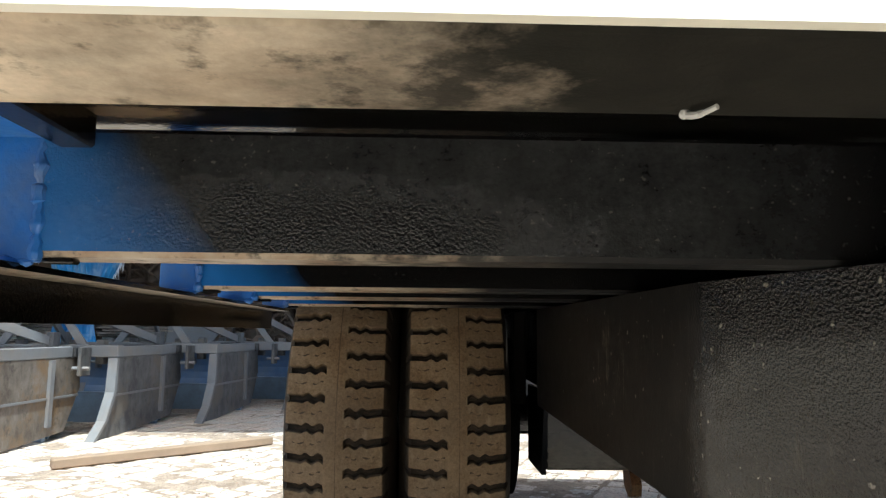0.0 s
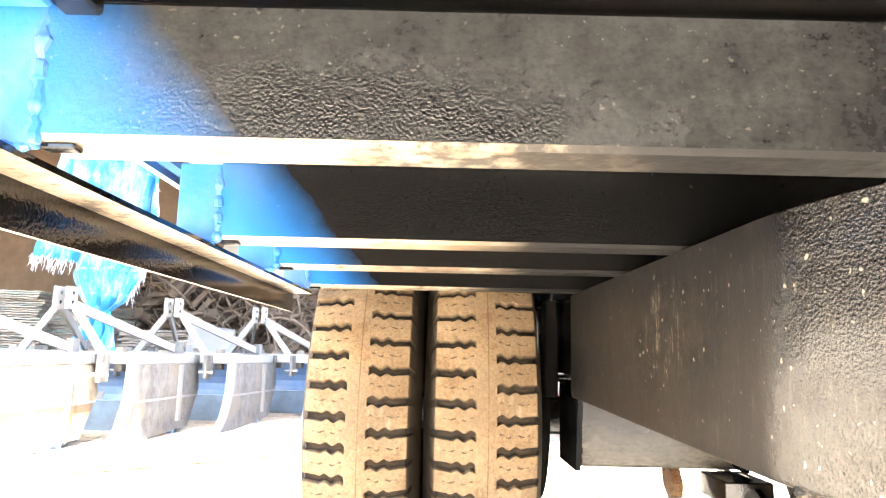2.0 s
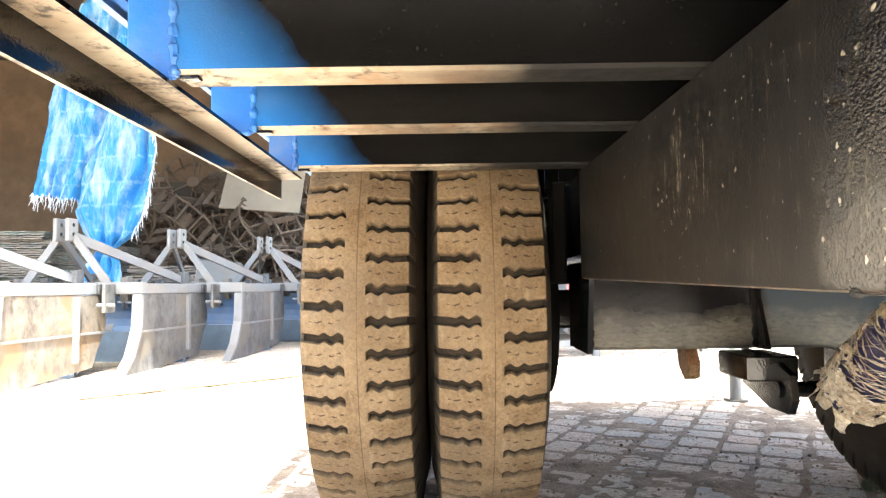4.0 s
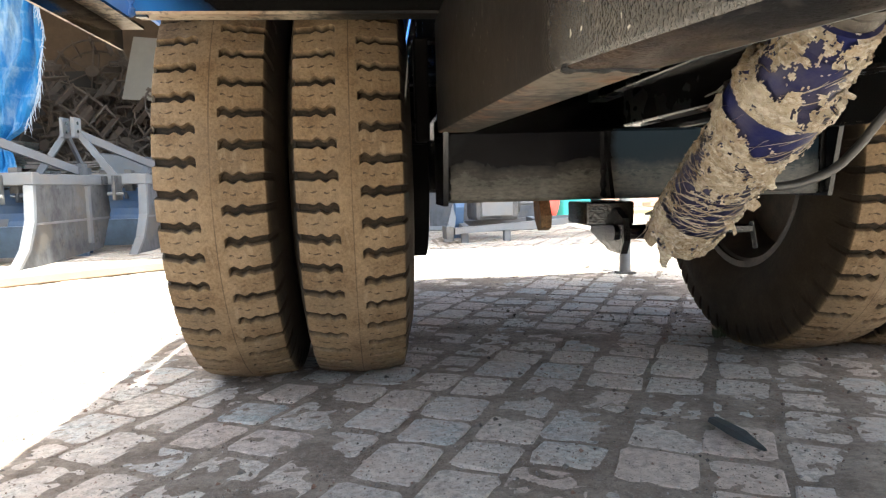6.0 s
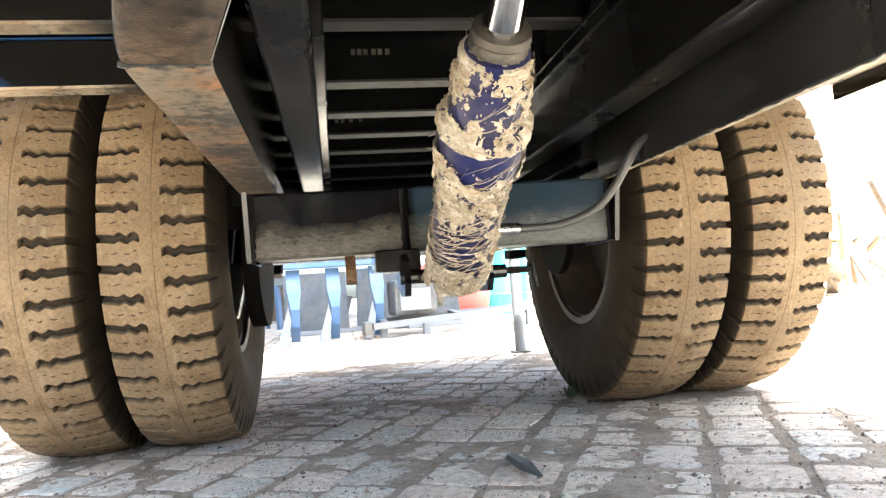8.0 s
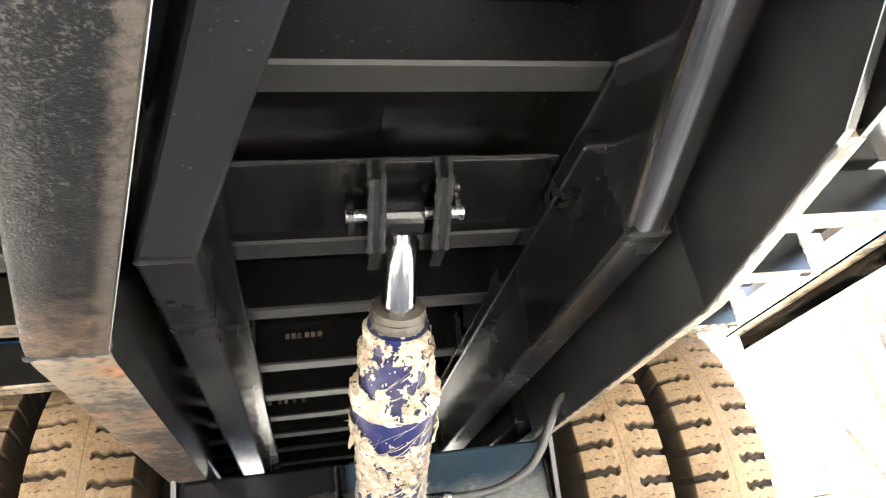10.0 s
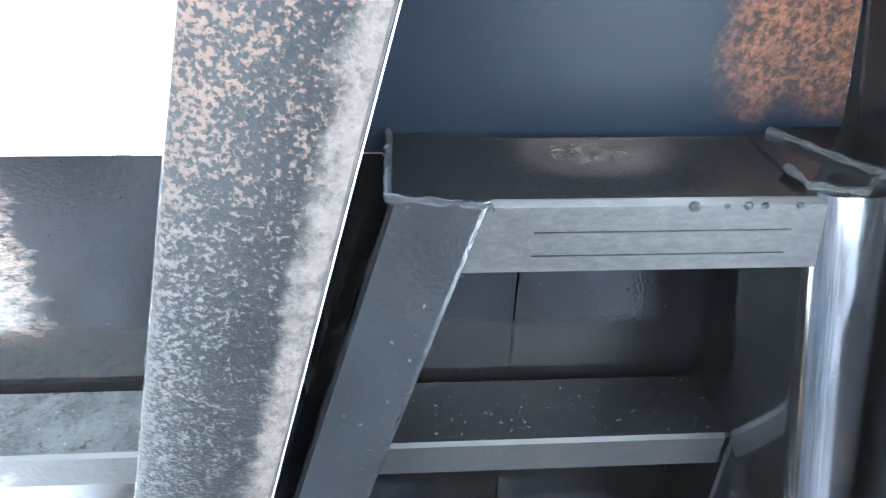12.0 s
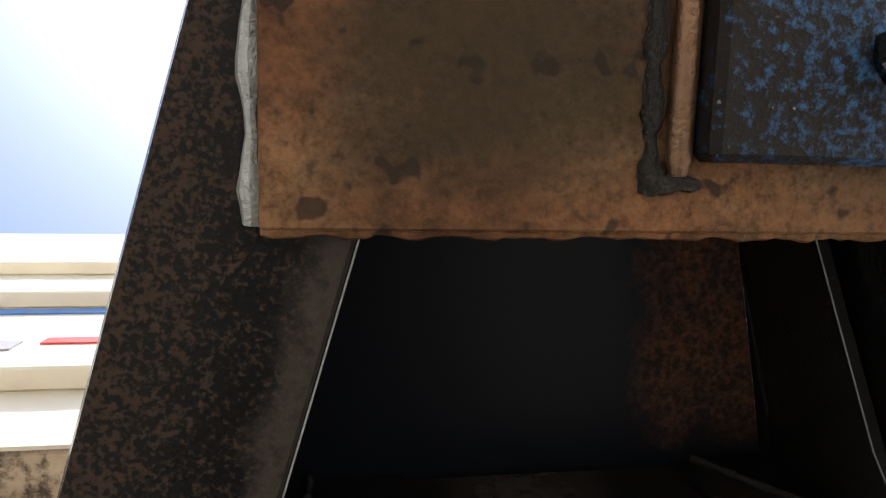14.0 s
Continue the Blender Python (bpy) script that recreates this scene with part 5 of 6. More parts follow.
def scraper(at, plate_mat, label, blade_mat=None):
    """A tractor's box scraper: end plates, curved blade, beam, mast and struts. Its open front looks to -y."""
    W, D, H = 1.10, 0.95, 0.53
    t = thing("box_scraper", label, "farm implement", "box scrapers in a row", at)
    prof = [(0.0, H), (D, H), (D + 0.03, 0.33), (D - 0.12, 0.05), (0.05, 0.0), (-0.22, 0.0), (-0.10, 0.12), (-0.02, 0.30)]
    for x in (-W / 2, W / 2):
        pl = part("end_plate", sweep([[(px, y, z) for y, z in prof] for px in (x - 0.012, x + 0.012)]), plate_mat, t)
        part("plate_rib", box(x + 0.013, x + 0.035, 0.62, 0.66, 0.10, H - 0.01), M_LIGHTBAR, pl)
        part("plate_seam", box(x + 0.013, x + 0.022, -0.01, D, 0.27, 0.285), M_LIGHTBAR, pl)
        part("plate_edge", sweep([[(px, y, z) for y, z in ((-0.03, H), (-0.045, 0.30), (-0.125, 0.12), (-0.25, 0.0), (-0.215, 0.0), (-0.095, 0.12), (-0.015, 0.30), (0.0, H))] for px in (x - 0.03, x + 0.035)]), M_LIGHTBAR, pl)
    blade = []
    for k in range(9):
        a = k / 8
        blade.append((0.70 + 0.22 * math.sin(a * 2.6), 0.02 + a * (H - 0.04)))
    ring = blade + [(y + 0.016, z) for y, z in reversed(blade)]
    part("blade", sweep([[(x, y, z) for y, z in ring] for x in (-W / 2 + 0.014, W / 2 - 0.014)]), blade_mat or M_IMPBLUE, t, "painted curved blade")
    part("cutting_edge", box(-W / 2 + 0.02, W / 2 - 0.02, 0.655, 0.695, 0.0, 0.235, bevel=0.004), M_PALEBLUE, t, "worn pale blue cutting edge")
    part("top_beam", box(-W / 2 - 0.03, W / 2 + 0.03, -0.02, 0.06, H + 0.002, H + 0.085, bevel=0.006), M_LIGHTBAR, t)
    part("rear_beam", box(-W / 2 - 0.03, W / 2 + 0.03, D - 0.08, D - 0.01, H + 0.002, H + 0.07, bevel=0.006), M_GREYSTEEL, t)
    for sx in (-1, 1):
        part("side_beam", box(sx * (W / 2 - 0.02) - 0.035, sx * (W / 2 - 0.02) + 0.035, 0.062, D - 0.082, H + 0.002, H + 0.075, bevel=0.005), M_LIGHTBAR, t)
        part("mast_leg", sweep([[(sx * 0.30 + dx, 0.02 + dy, H + 0.086) for dx, dy in ((-0.035, -0.01), (0.035, -0.01), (0.035, 0.01), (-0.035, 0.01))],
                                [(sx * 0.045 + dx, 0.02 + dy, H + 0.42) for dx, dy in ((-0.03, -0.01), (0.03, -0.01), (0.03, 0.01), (-0.03, 0.01))]]), M_LIGHTBAR, t)
        tp = part("mast_plate", box(sx * 0.045 - 0.014, sx * 0.045 + 0.014, -0.05, 0.06, H + 0.37, H + 0.53, bevel=0.006), M_LIGHTBAR, t)
        for hz in (0.42, 0.485):
            part("pin_hole", tube([(sx * 0.045 - 0.016, 0.005, H + hz), (sx * 0.045 + 0.016, 0.005, H + hz)], 0.014, 10), M_GLOSS, tp)
        part("stay", sweep([[(sx * 0.05 + dx, 0.04, H + 0.40 + dz) for dx, dz in ((-0.012, -0.035), (0.012, -0.035), (0.012, 0.035), (-0.012, 0.035))],
                            [(sx * 0.40 + dx, D - 0.05, H + 0.10 + dz) for dx, dz in ((-0.012, -0.03), (0.012, -0.03), (0.012, 0.03), (-0.012, 0.03))]]), M_LIGHTBAR, t)
        part("stay_lug", box(sx * 0.40 - 0.025, sx * 0.40 + 0.025, D - 0.09, D - 0.01, H + 0.071, H + 0.17, bevel=0.004), M_GREYSTEEL, t)
        part("lower_link", box(sx * 0.38 - 0.012, sx * 0.38 + 0.012, -0.14, -0.021, H - 0.12, H + 0.07, bevel=0.004), M_GREYSTEEL, t)
        part("link_pin", tube([(sx * 0.38 - 0.06, -0.11, H - 0.07), (sx * 0.38 + 0.06, -0.11, H - 0.07)], 0.013, 10), M_LIGHTBAR, t)
    for k in range(5):
        part("scarifier_socket", box(-0.43 + 0.20 * k, -0.37 + 0.20 * k, 0.061, 0.12, H - 0.05, H + 0.12, bevel=0.004), M_GREYSTEEL, t)
    return t


for k, (x, y, m, lb) in enumerate(((-2.62, 3.88, M_RUSTSTEEL, "brown steel box scraper with pale hitch mast standing on setts"), (-2.27, 4.81, M_GREYSTEEL, "grey steel box scraper with blue blade and pale mast"),
                                   (-1.87, 5.73, M_GREYSTEEL, "grey steel box scraper with blue blade and pale mast"), (-1.40, 6.68, M_GREYSTEEL, "grey steel box scraper with blue blade and pale mast"))):
    scraper(pose(x, y, 0.0, 0, 0, (-5, -6, -7, -5)[k]), m, lb)

# long timber on the ground by the scrapers
M_TIMBER = plain("weathered_timber", (0.24, 0.17, 0.11), 0.8, 0.0, 0.3, 8, 0.4)
tagged(part("timber_batten", box(-0.62, 0.62, -0.035, 0.035, 0.0, 0.05, bevel=0.006), M_TIMBER, at=pose(-1.05, 4.05, 0.006, 0, 0, 40)), "weathered timber batten lying on the setts", "timber")

# trailer prop leg standing on the ground
leg = thing("prop_leg", "grey steel pipe prop standing behind the trailer", "prop", at=pose(1.723, 3.40, 0.0))
part("pipe", tube([(0, 0, 0.006), (0, 0, 0.78)], 0.028, 16), M_LIGHTBAR, leg, "", True)
part("foot", box(-0.04, 0.04, -0.04, 0.04, 0.0, 0.012), M_GREYSTEEL, leg)

# ---- the shed ----
M_PLASTER = plain("brown_shed_wall", (0.15, 0.10, 0.062), 0.9, 0.0, 0.5, 3.0, 0.6, (0.09, 0.065, 0.045))
M_DARKWALL = plain("dark_shed_base", (0.06, 0.05, 0.042), 0.9, 0.0, 0.3, 2.0, 0.3)
tagged(part("wall_back", box(-16, -0.2, 13.5, 13.79, 0, 5.24), M_PLASTER), "brown plastered shed wall", "wall", kind="structure")
# unseen front wall, added so forward-facing black paint reflects something dark
tagged(part("wall_front", box(-16.3, 14.3, -7.8, -7.5, 0, 2.4), M_PLASTER), "plain brown plastered wall added to close the yard", "wall", kind="structure")
tagged(part("wall_left", box(-16.3, -16, -7.49, 13.8, 0, 6.2), M_PLASTER), "plain brown plastered wall added to close the yard", "wall", kind="structure")
# front and right reach are unseen, stretched to shade the scrapers and implements
tagged(part("roof_shed", box(-16, 3.2, 2.6, 13.8, 5.25, 5.35), M_DARKWALL), "shed roof sheet, stretched forward and sideways for shade", "roof", kind="structure")
tagged(part("trim_wall_post", box(-6.55, -6.42, 13.42, 13.498, 0, 5.24), M_LIGHTBAR), "pale post on the shed wall", "post", kind="structure")
truss = thing("roof_truss", "rusty pipe roof truss under the shed roof", "truss")
for nm, a, b in (("chord", (-16, 9.3, 4.2), (3.0, 9.3, 4.2)), ("chord", (-16, 9.3, 5.2), (3.0, 9.3, 5.2))):
    part(nm, tube([a, b], 0.05, 8), M_RUSTSTEEL, truss)
for k in range(19):
    part("web", tube([(-15.8 + k, 9.3, 4.2), (-15.3 + k, 9.3, 5.2)], 0.03, 6), M_RUSTSTEEL, truss)
for x in (-15.8, 3.0):
    part("post", tube([(x, 9.3, 0), (x, 9.3, 5.24)], 0.07, 10), M_RUSTSTEEL, truss)


def between(table, z):
    """The value at height z in rows (height, value) that go downwards."""
    for (z0, a), (z1, b) in zip(table, table[1:]):
        if z >= z1:
            return a + (b - a) * (z0 - z) / (z0 - z1)
    return table[-1][1]


def drape(name, mat, left, right, top, foot, seed, folds, depth, lean=0.0):
    """A hanging sheet between two edges that are given by height, with pleats, crumples and a ragged hem."""
    nx, nz = 110, 120
    verts, faces = [], []
    for j in range(nz + 1):
        v = j / nz
        for i in range(nx + 1):
            u = i / nx
            rag = 0.05 * noise.noise(Vector((u * 9, seed, 0))) + 0.03 * noise.noise(Vector((u * 40, seed, 1)))
            z = top + (foot + rag - lean * (u - 0.5) - top) * v
            xa, xb = between(left, z), between(right, z)
            w = xb - xa
            p = Vector((u * 4, z * 1.1, seed))
            wave = u * folds + 0.7 * noise.noise(p * 0.7) + 0.35 * noise.noise(p * 1.9)
            y = depth * math.sin(2 * math.pi * wave) * (0.5 + 0.5 * noise.noise(Vector((u * 2, z, seed + 5)))) - 0.35 * w * math.sin(math.pi * u) * (0.4 + 0.6 * v)
            y += 0.10 * (abs(noise.noise(p * 1.7)) - 0.2) + 0.055 * (abs(noise.noise(p * 4.1)) - 0.2) + 0.02 * abs(noise.noise(p * 10))
            verts.append((xa + w * u + 0.02 * noise.noise(p * 2.5), y, z))
    for j in range(nz):
        for i in range(nx):
            a = j * (nx + 1) + i
            faces.append((a, a + 1, a + nx + 2, a + nx + 1))
    me = bpy.data.meshes.new(name)
    me.from_pydata(verts, [], faces)
    me.materials.append(mat)
    me.shade_smooth()
    ob = new(name, me)
    return ob, verts


def fringe(parent, places, seed, mat):
    """Frayed threads that hang from torn edges."""
    rnd = random.Random(seed)
    bm = bmesh.new()
    for x, y, z in places:
        pts, dx = [], rnd.uniform(-0.05, 0.05)
        ln = rnd.uniform(0.04, 0.20)
        for k in range(4):
            u = k / 3
            pts.append((x + dx * u + rnd.uniform(-0.008, 0.008), y - 0.02 - 0.03 * u, z + 0.02 - ln * u))
        add_tube(bm, pts, [0.0045, 0.0035, 0.0028, 0.0015], 4)
    part("frayed_edge", bm, mat, parent, "white frayed threads")


def tarp_material():
    """Woven blue sheeting: pale worn folds, paler stripes across, fine pleats."""
    n = Nodes("blue_tarpaulin")
    sp = n.add("ShaderNodeSeparateXYZ")
    n.link(n.coords(), sp.inputs[0])
    pleat = n.noise(9, 5, 0.65, stretch=(3.2, 1.0, 0.35))
    pale = n.ramp(n.noise(2.4, 6, 0.68, stretch=(2.6, 1.0, 0.6)), (0.46, 0.0), (0.66, 1.0))
    col = n.mix(n.noise(3.0, 6, 0.65), (0.025, 0.17, 0.46), (0.07, 0.33, 0.62))
    col = n.mix(n.math("MULTIPLY", pale, 0.8), col, (0.50, 0.63, 0.70))
    rung = n.math("ABSOLUTE", n.math("SUBTRACT", n.math("FRACT", n.math("ADD", n.math("MULTIPLY", sp.outputs["Z"], 3.4), n.math("MULTIPLY", n.noise(2.0, 3, 0.5), 0.5))), 0.5))
    line = n.math("MULTIPLY", n.ramp(rung, (0.035, 1.0), (0.07, 0.0)), n.ramp(n.noise(14, 5, 0.7), (0.42, 0.0), (0.58, 1.0)))
    col = n.mix(n.math("MULTIPLY", line, 0.28), col, (0.55, 0.66, 0.72))
    return n.done(col, 0.5, 0.0, n.bump(n.noise(120, 2, 0.5), 0.2, 0.004, n.bump(pleat, 0.8, 0.03)), 0.35)


M_TARP = tarp_material()
M_THREAD = plain("white_thread", (0.68, 0.72, 0.74), 0.7, 0.0, 0.1, 20, 0.1)
tarp, vs = drape("tarpaulin", M_TARP, [(4.2, -4.15), (3.26, -4.43), (1.75, -4.70), (1.4, -4.74)], [(4.2, -3.30), (3.26, -3.40), (2.4, -3.70), (1.4, -3.98)], 4.15, 1.66, 3.3, 3.6, 0.10, 0.12)
tarp.matrix_basis = pose(0, 8.35, 0)
tagged(tarp, "faded blue tarpaulin hanging in pleats with a frayed hem", "tarpaulin")
fringe(tarp, vs[-111::2] + vs[-111::5], 4, M_THREAD)
tarp2, vs = drape("tarpaulin", M_TARP, [(4.2, -3.55), (3.0, -3.57), (2.0, -3.92), (1.5, -4.09), (1.2, -3.94), (1.06, -3.76), (0.9, -3.86), (0.2, -4.20)], [(4.2, -3.0), (3.0, -3.10), (2.0, -3.08), (1.5, -3.19), (1.2, -3.33), (1.06, -3.54), (0.9, -3.50), (0.2, -3.30)], 4.15, -0.02, 9.1, 2.6, 0.11)
tarp2.matrix_basis = pose(0, 8.12, 0)
tagged(tarp2, "bunched blue tarpaulin gathered to a knot above its tail", "tarpaulin")
fringe(tarp2, [v for v in vs[110::111] if 1.2 < v[2] < 2.6] * 2, 8, M_THREAD)


def cage_wheel(at):
    """An iron paddy wheel: two hoops, cross bars and spokes."""
    t = thing("cage_wheel", "rusty iron cage wheel lying in a heap", "wheel", "cage wheels in a heap", at)
    R, W = 0.55, 0.34
    for s in (-1, 1):
        part("hoop", tube([(R * math.cos(a), R * math.sin(a), s * W / 2) for a in [2 * math.pi * k / 28 for k in range(29)]], 0.018, 6), M_IRON, t)
        for k in range(6):
            a = 2 * math.pi * k / 6 + 0.2
            part("spoke", tube([(0.09 * math.cos(a), 0.09 * math.sin(a), s * W / 2), (R * math.cos(a), R * math.sin(a), s * W / 2)], 0.013, 5), M_IRON, t)
    for k in range(14):
        a = 2 * math.pi * k / 14
        ob = part("cross_bar", box(R - 0.045, R + 0.045, -0.012, 0.012, -W / 2 - 0.03, W / 2 + 0.03), M_IRON, t)
        ob.matrix_basis = Matrix.Rotation(a, 4, "Z")
    part("hub", tube([(0, 0, -W / 2 - 0.02), (0, 0, W / 2 + 0.02)], 0.10, 14), M_IRON, t)
    return t


M_IRON = plain("rusty_iron", (0.15, 0.11, 0.08), 0.75, 0.2, 0.4, 12, 0.4)
first = cage_wheel(pose(-2.55, 10.4, 0.62, 80, 0, 20))
rnd = random.Random(31)
for k, (x, y, z) in enumerate(((-1.7, 10.2, 0.62), (-3.5, 10.6, 0.60), (-2.1, 10.9, 0.62), (-1.1, 10.6, 0.6), (-3.0, 10.35, 1.12), (-2.2, 10.5, 1.2), (-1.4, 10.5, 1.15), (-3.6, 10.8, 1.4), (-2.7, 10.7, 1.62), (-1.8, 10.8, 1.6), (-4.4, 11.0, 0.6), (-0.7, 10.9, 1.1), (-3.3, 11.2, 1.9), (-2.4, 11.3, 2.05), (-4.0, 11.1, 1.5), (-1.5, 11.3, 1.95), (-3.2, 9.9, 0.6), (-2.0, 9.8, 0.6), (-3.9, 11.5, 2.3))):
    copy_thing(first, pose(x, y, z, rnd.uniform(55, 105), rnd.uniform(-25, 25), rnd.uniform(-60, 60)))

for k in range(26):                                   # the rest of the heap, jumbled
    x, z = rnd.uniform(-4.6, -0.6), rnd.uniform(0.45, 2.0)
    copy_thing(first, pose(x, rnd.uniform(10.2, 11.6), max(0.55, z), rnd.uniform(20, 150), rnd.uniform(-50, 50), rnd.uniform(-80, 80)) @ Matrix.Scale(rnd.uniform(0.65, 0.95), 4))
M_SHEET = random_tint("stacked_sheets", [(0.20, 0.185, 0.165), (0.34, 0.31, 0.27), (0.16, 0.20, 0.19), (0.27, 0.24, 0.21), (0.18, 0.32, 0.29)], 0.7, 20, 0.3)


def sheet_stack(at, layers, w, d, seed, label):
    """A pile of corrugated sheets, each shifted a little."""
    rnd = random.Random(seed)
    t = thing("sheet_stack", label, "sheet stack", "stacks of sheets", at)
    z = 0.0
    for k in range(int(layers * 1.5)):
        h, ox, oy = rnd.uniform(0.022, 0.04), rnd.uniform(-0.05, 0.05), rnd.uniform(-0.05, 0.05)
        n = 14
        top = [(-w / 2 + w * i / n + ox, h * 0.75 + 0.004 * math.sin(i * 2.0 + k)) for i in range(n + 1)]
        ring = [(x, z + zz) for x, zz in top] + [(x, z + zz - h * 0.62) for x, zz in reversed(top)]
        part("sheet", sweep([[(x, -d / 2 + oy, zz) for x, zz in ring], [(x, d / 2 + oy, zz) for x, zz in ring]]), M_SHEET, t)
        z += h
    return t


sheet_stack(pose(-5.6, 9.6, 0, 0, 0, 8), 30, 1.0, 0.9, 1, "tall stack of old grey corrugated sheets")
sheet_stack(pose(-4.75, 10.0, 0, 0, 0, -5), 26, 1.0, 0.9, 2, "tall stack of old grey corrugated sheets")
sheet_stack(pose(-3.45, 9.5, 0, 0, 0, 4), 19, 0.9, 0.8, 3, "stack of green and grey corrugated sheets")
sheet_stack(pose(-6.9, 9.9, 0, 0, 0, 3), 28, 1.1, 0.9, 4, "tall stack of old grey corrugated sheets")
sheet_stack(pose(-0.9, 9.8, 0, 0, 0, -8), 12, 1.1, 0.9, 5, "low stack of corrugated sheets")
M_BOARD = plain("pale_board", (0.31, 0.265, 0.205), 0.8, 0.0, 0.2, 4, 0.2)
tagged(part("leaning_board", box(-0.55, 0.62, -0.012, 0.012, 0, 1.15, bevel=0.003), M_BOARD, at=pose(-2.45, 10.1, 1.72, -32, 4, 6)), "pale weathered board lying on the heap", "board")
tagged(part("dark_panel", box(-0.7, 0.7, -0.02, 0.02, 0, 1.1, bevel=0.003), M_DARKWALL, at=pose(-4.6, 11.4, 1.3, -8, 0, -4)), "dark brown panel leaning in the shed", "panel")
tagged(part("grey_box", box(-0.3, 0.3, -0.25, 0.25, 0, 0.95, bevel=0.02), M_LIGHTBAR, at=pose(-2.85, 9.4, 0, 0, 6, 15)), "pale grey sheet metal hopper in the heap", "hopper")

# ---- behind the trailer ----
M_RED = plain("red_paint", (0.62, 0.12, 0.10), 0.45, 0.0, 0.2, 5, 0.1)
M_TEAL = plain("teal_plastic", (0.06, 0.48, 0.45), 0.4, 0.0, 0.15, 5, 0.1)
M_DULLSTEEL = stained_steel("dull_dark_steel", ((0.035, 0.036, 0.038), (0.07, 0.072, 0.076), (0.075, 0.066, 0.055), (0.02, 0.018, 0.016)))


def chisel_plough(at):
    """A parked chisel plough: blue curved shanks with grey feet under a square beam."""
    t = thing("chisel_plough", "blue steel chisel plough with grey feet parked on the setts", "farm implement", "", at)
    part("beam", box(-0.42, 0.5, -0.05, 0.05, 0.60, 0.70, bevel=0.008), M_IMPBLUE, t)
    for x in (-0.32, 0.0, 0.36):
        back = [(0.10, 0.60), (0.02, 0.42), (-0.02, 0.28), (0.02, 0.14), (0.10, 0.02)]
        ring = back + [(y - 0.05, z - 0.004) for y, z in reversed(back)]
        shank = part("shank", sweep([[(x + dx * (1.0 if z > 0.4 else 0.62), y, z) for y, z in ring] for dx in (-0.055, 0.055)]), M_IMPBLUE, t)
        part("foot", sweep([[(x - 0.05, -0.02, 0.30), (x - 0.01, -0.02, 0.30), (x - 0.01, -0.005, 0.30), (x - 0.05, -0.005, 0.30)],
                            [(x - 0.15, -0.10, 0.0), (x - 0.07, -0.10, 0.0), (x - 0.07, -0.08, 0.0), (x - 0.15, -0.08, 0.0)]]), M_LIGHTBAR, shank, "grey worn foot")
    return t


chisel_plough(pose(0.80, 5.65, 0.0, 0, 0, 6))
for x, y, w, h, lean, turn in ((0.62, 6.75, 0.62, 0.62, -12, 4), (1.28, 6.9, 0.55, 0.66, -16, -8), (1.78, 6.6, 0.5, 0.52, -10, 10)):
    panel = thing("steel_panel", "dull grey steel panel leaning among parked implements", "panel", "leaning steel panels", pose(x, y, 0.0, lean, 0, turn))
    part("sheet", box(-w / 2, w / 2, -0.008, 0.008, 0.03, h, bevel=0.003), M_DULLSTEEL, panel)
    part("foot_rail", box(-w / 2 - 0.05, w / 2 + 0.05, -0.03, 0.03, 0.0, 0.045, bevel=0.004), M_LIGHTBAR, panel, "pale foot rail")
drawbar = thing("implement_frame", "pale grey welded implement frame lying on the setts", "farm implement", at=pose(1.62, 5.55, 0.0, 0, 0, 6))
for nm, a, b in (("rail", (-0.55, -0.12, 0.10), (0.95, 0.10, 0.16)), ("rail", (-0.5, 0.38, 0.12), (0.95, 0.22, 0.16)), ("cross_tube", (-0.45, -0.10, 0.11), (-0.40, 0.37, 0.13)), ("cross_tube", (0.2, 0.02, 0.13), (0.2, 0.30, 0.15)), ("stand", (0.85, 0.10, 0.0), (0.85, 0.10, 0.15)), ("stand", (-0.45, -0.05, 0.0), (-0.45, -0.05, 0.10)), ("stand", (-0.1, -0.04, 0.0), (-0.1, -0.04, 0.11))):
    part(nm, tube([a, b], 0.036, 4), M_LIGHTBAR, drawbar)
part("gearbox", box(-0.34, 0.02, 0.0, 0.34, 0.165, 0.46, bevel=0.03, seg=2), M_GREYSTEEL, drawbar)
part("gearbox_cover", box(-0.30, -0.04, -0.022, -0.001, 0.20, 0.38, bevel=0.006), M_LIGHTBAR, drawbar)
part("gearbox_flange", tube([(0.021, 0.17, 0.30), (0.06, 0.17, 0.30)], 0.09, 20), M_GREYSTEEL, drawbar)
part("input_shaft", tube([(0.06, 0.17, 0.30), (0.20, 0.17, 0.30)], 0.025, 12), M_LIGHTBAR, drawbar)
part("fork", box(-0.62, -0.56, -0.16, 0.0, 0.04, 0.14, bevel=0.005), M_GREYSTEEL, drawbar)
seeder = thing("red_hopper", "faded red painted drum hopper lying beside a teal drum", "hopper", at=pose(2.15, 8.2, 0))
part("body", tube([(-0.48, 0, 0.36), (-0.46, 0, 0.36), (0.46, 0, 0.36), (0.48, 0, 0.36)], [0.28, 0.33, 0.33, 0.28], 26), M_RED, seeder, "", True)
part("skid", box(-0.44, -0.36, -0.30, 0.30, 0.0, 0.06, bevel=0.005), M_RED, seeder)
part("skid", box(0.36, 0.44, -0.30, 0.30, 0.0, 0.06, bevel=0.005), M_RED, seeder)
part("tongue", box(-0.9, -0.3, -0.5, -0.42, 0.04, 0.12, bevel=0.006), M_RED, seeder)
drum = thing("plastic_drum", "teal plastic drum standing on the setts", "drum", at=pose(2.92, 8.25, 0))
part("shell", turned([(0.0, 0.0), (0.0, 0.26), (0.25, 0.29), (0.27, 0.275), (0.55, 0.29), (0.57, 0.275), (0.85, 0.25), (0.88, 0.2), (0.88, 0.0)], 28), M_TEAL, drum, "", True)
rnd = random.Random(77)
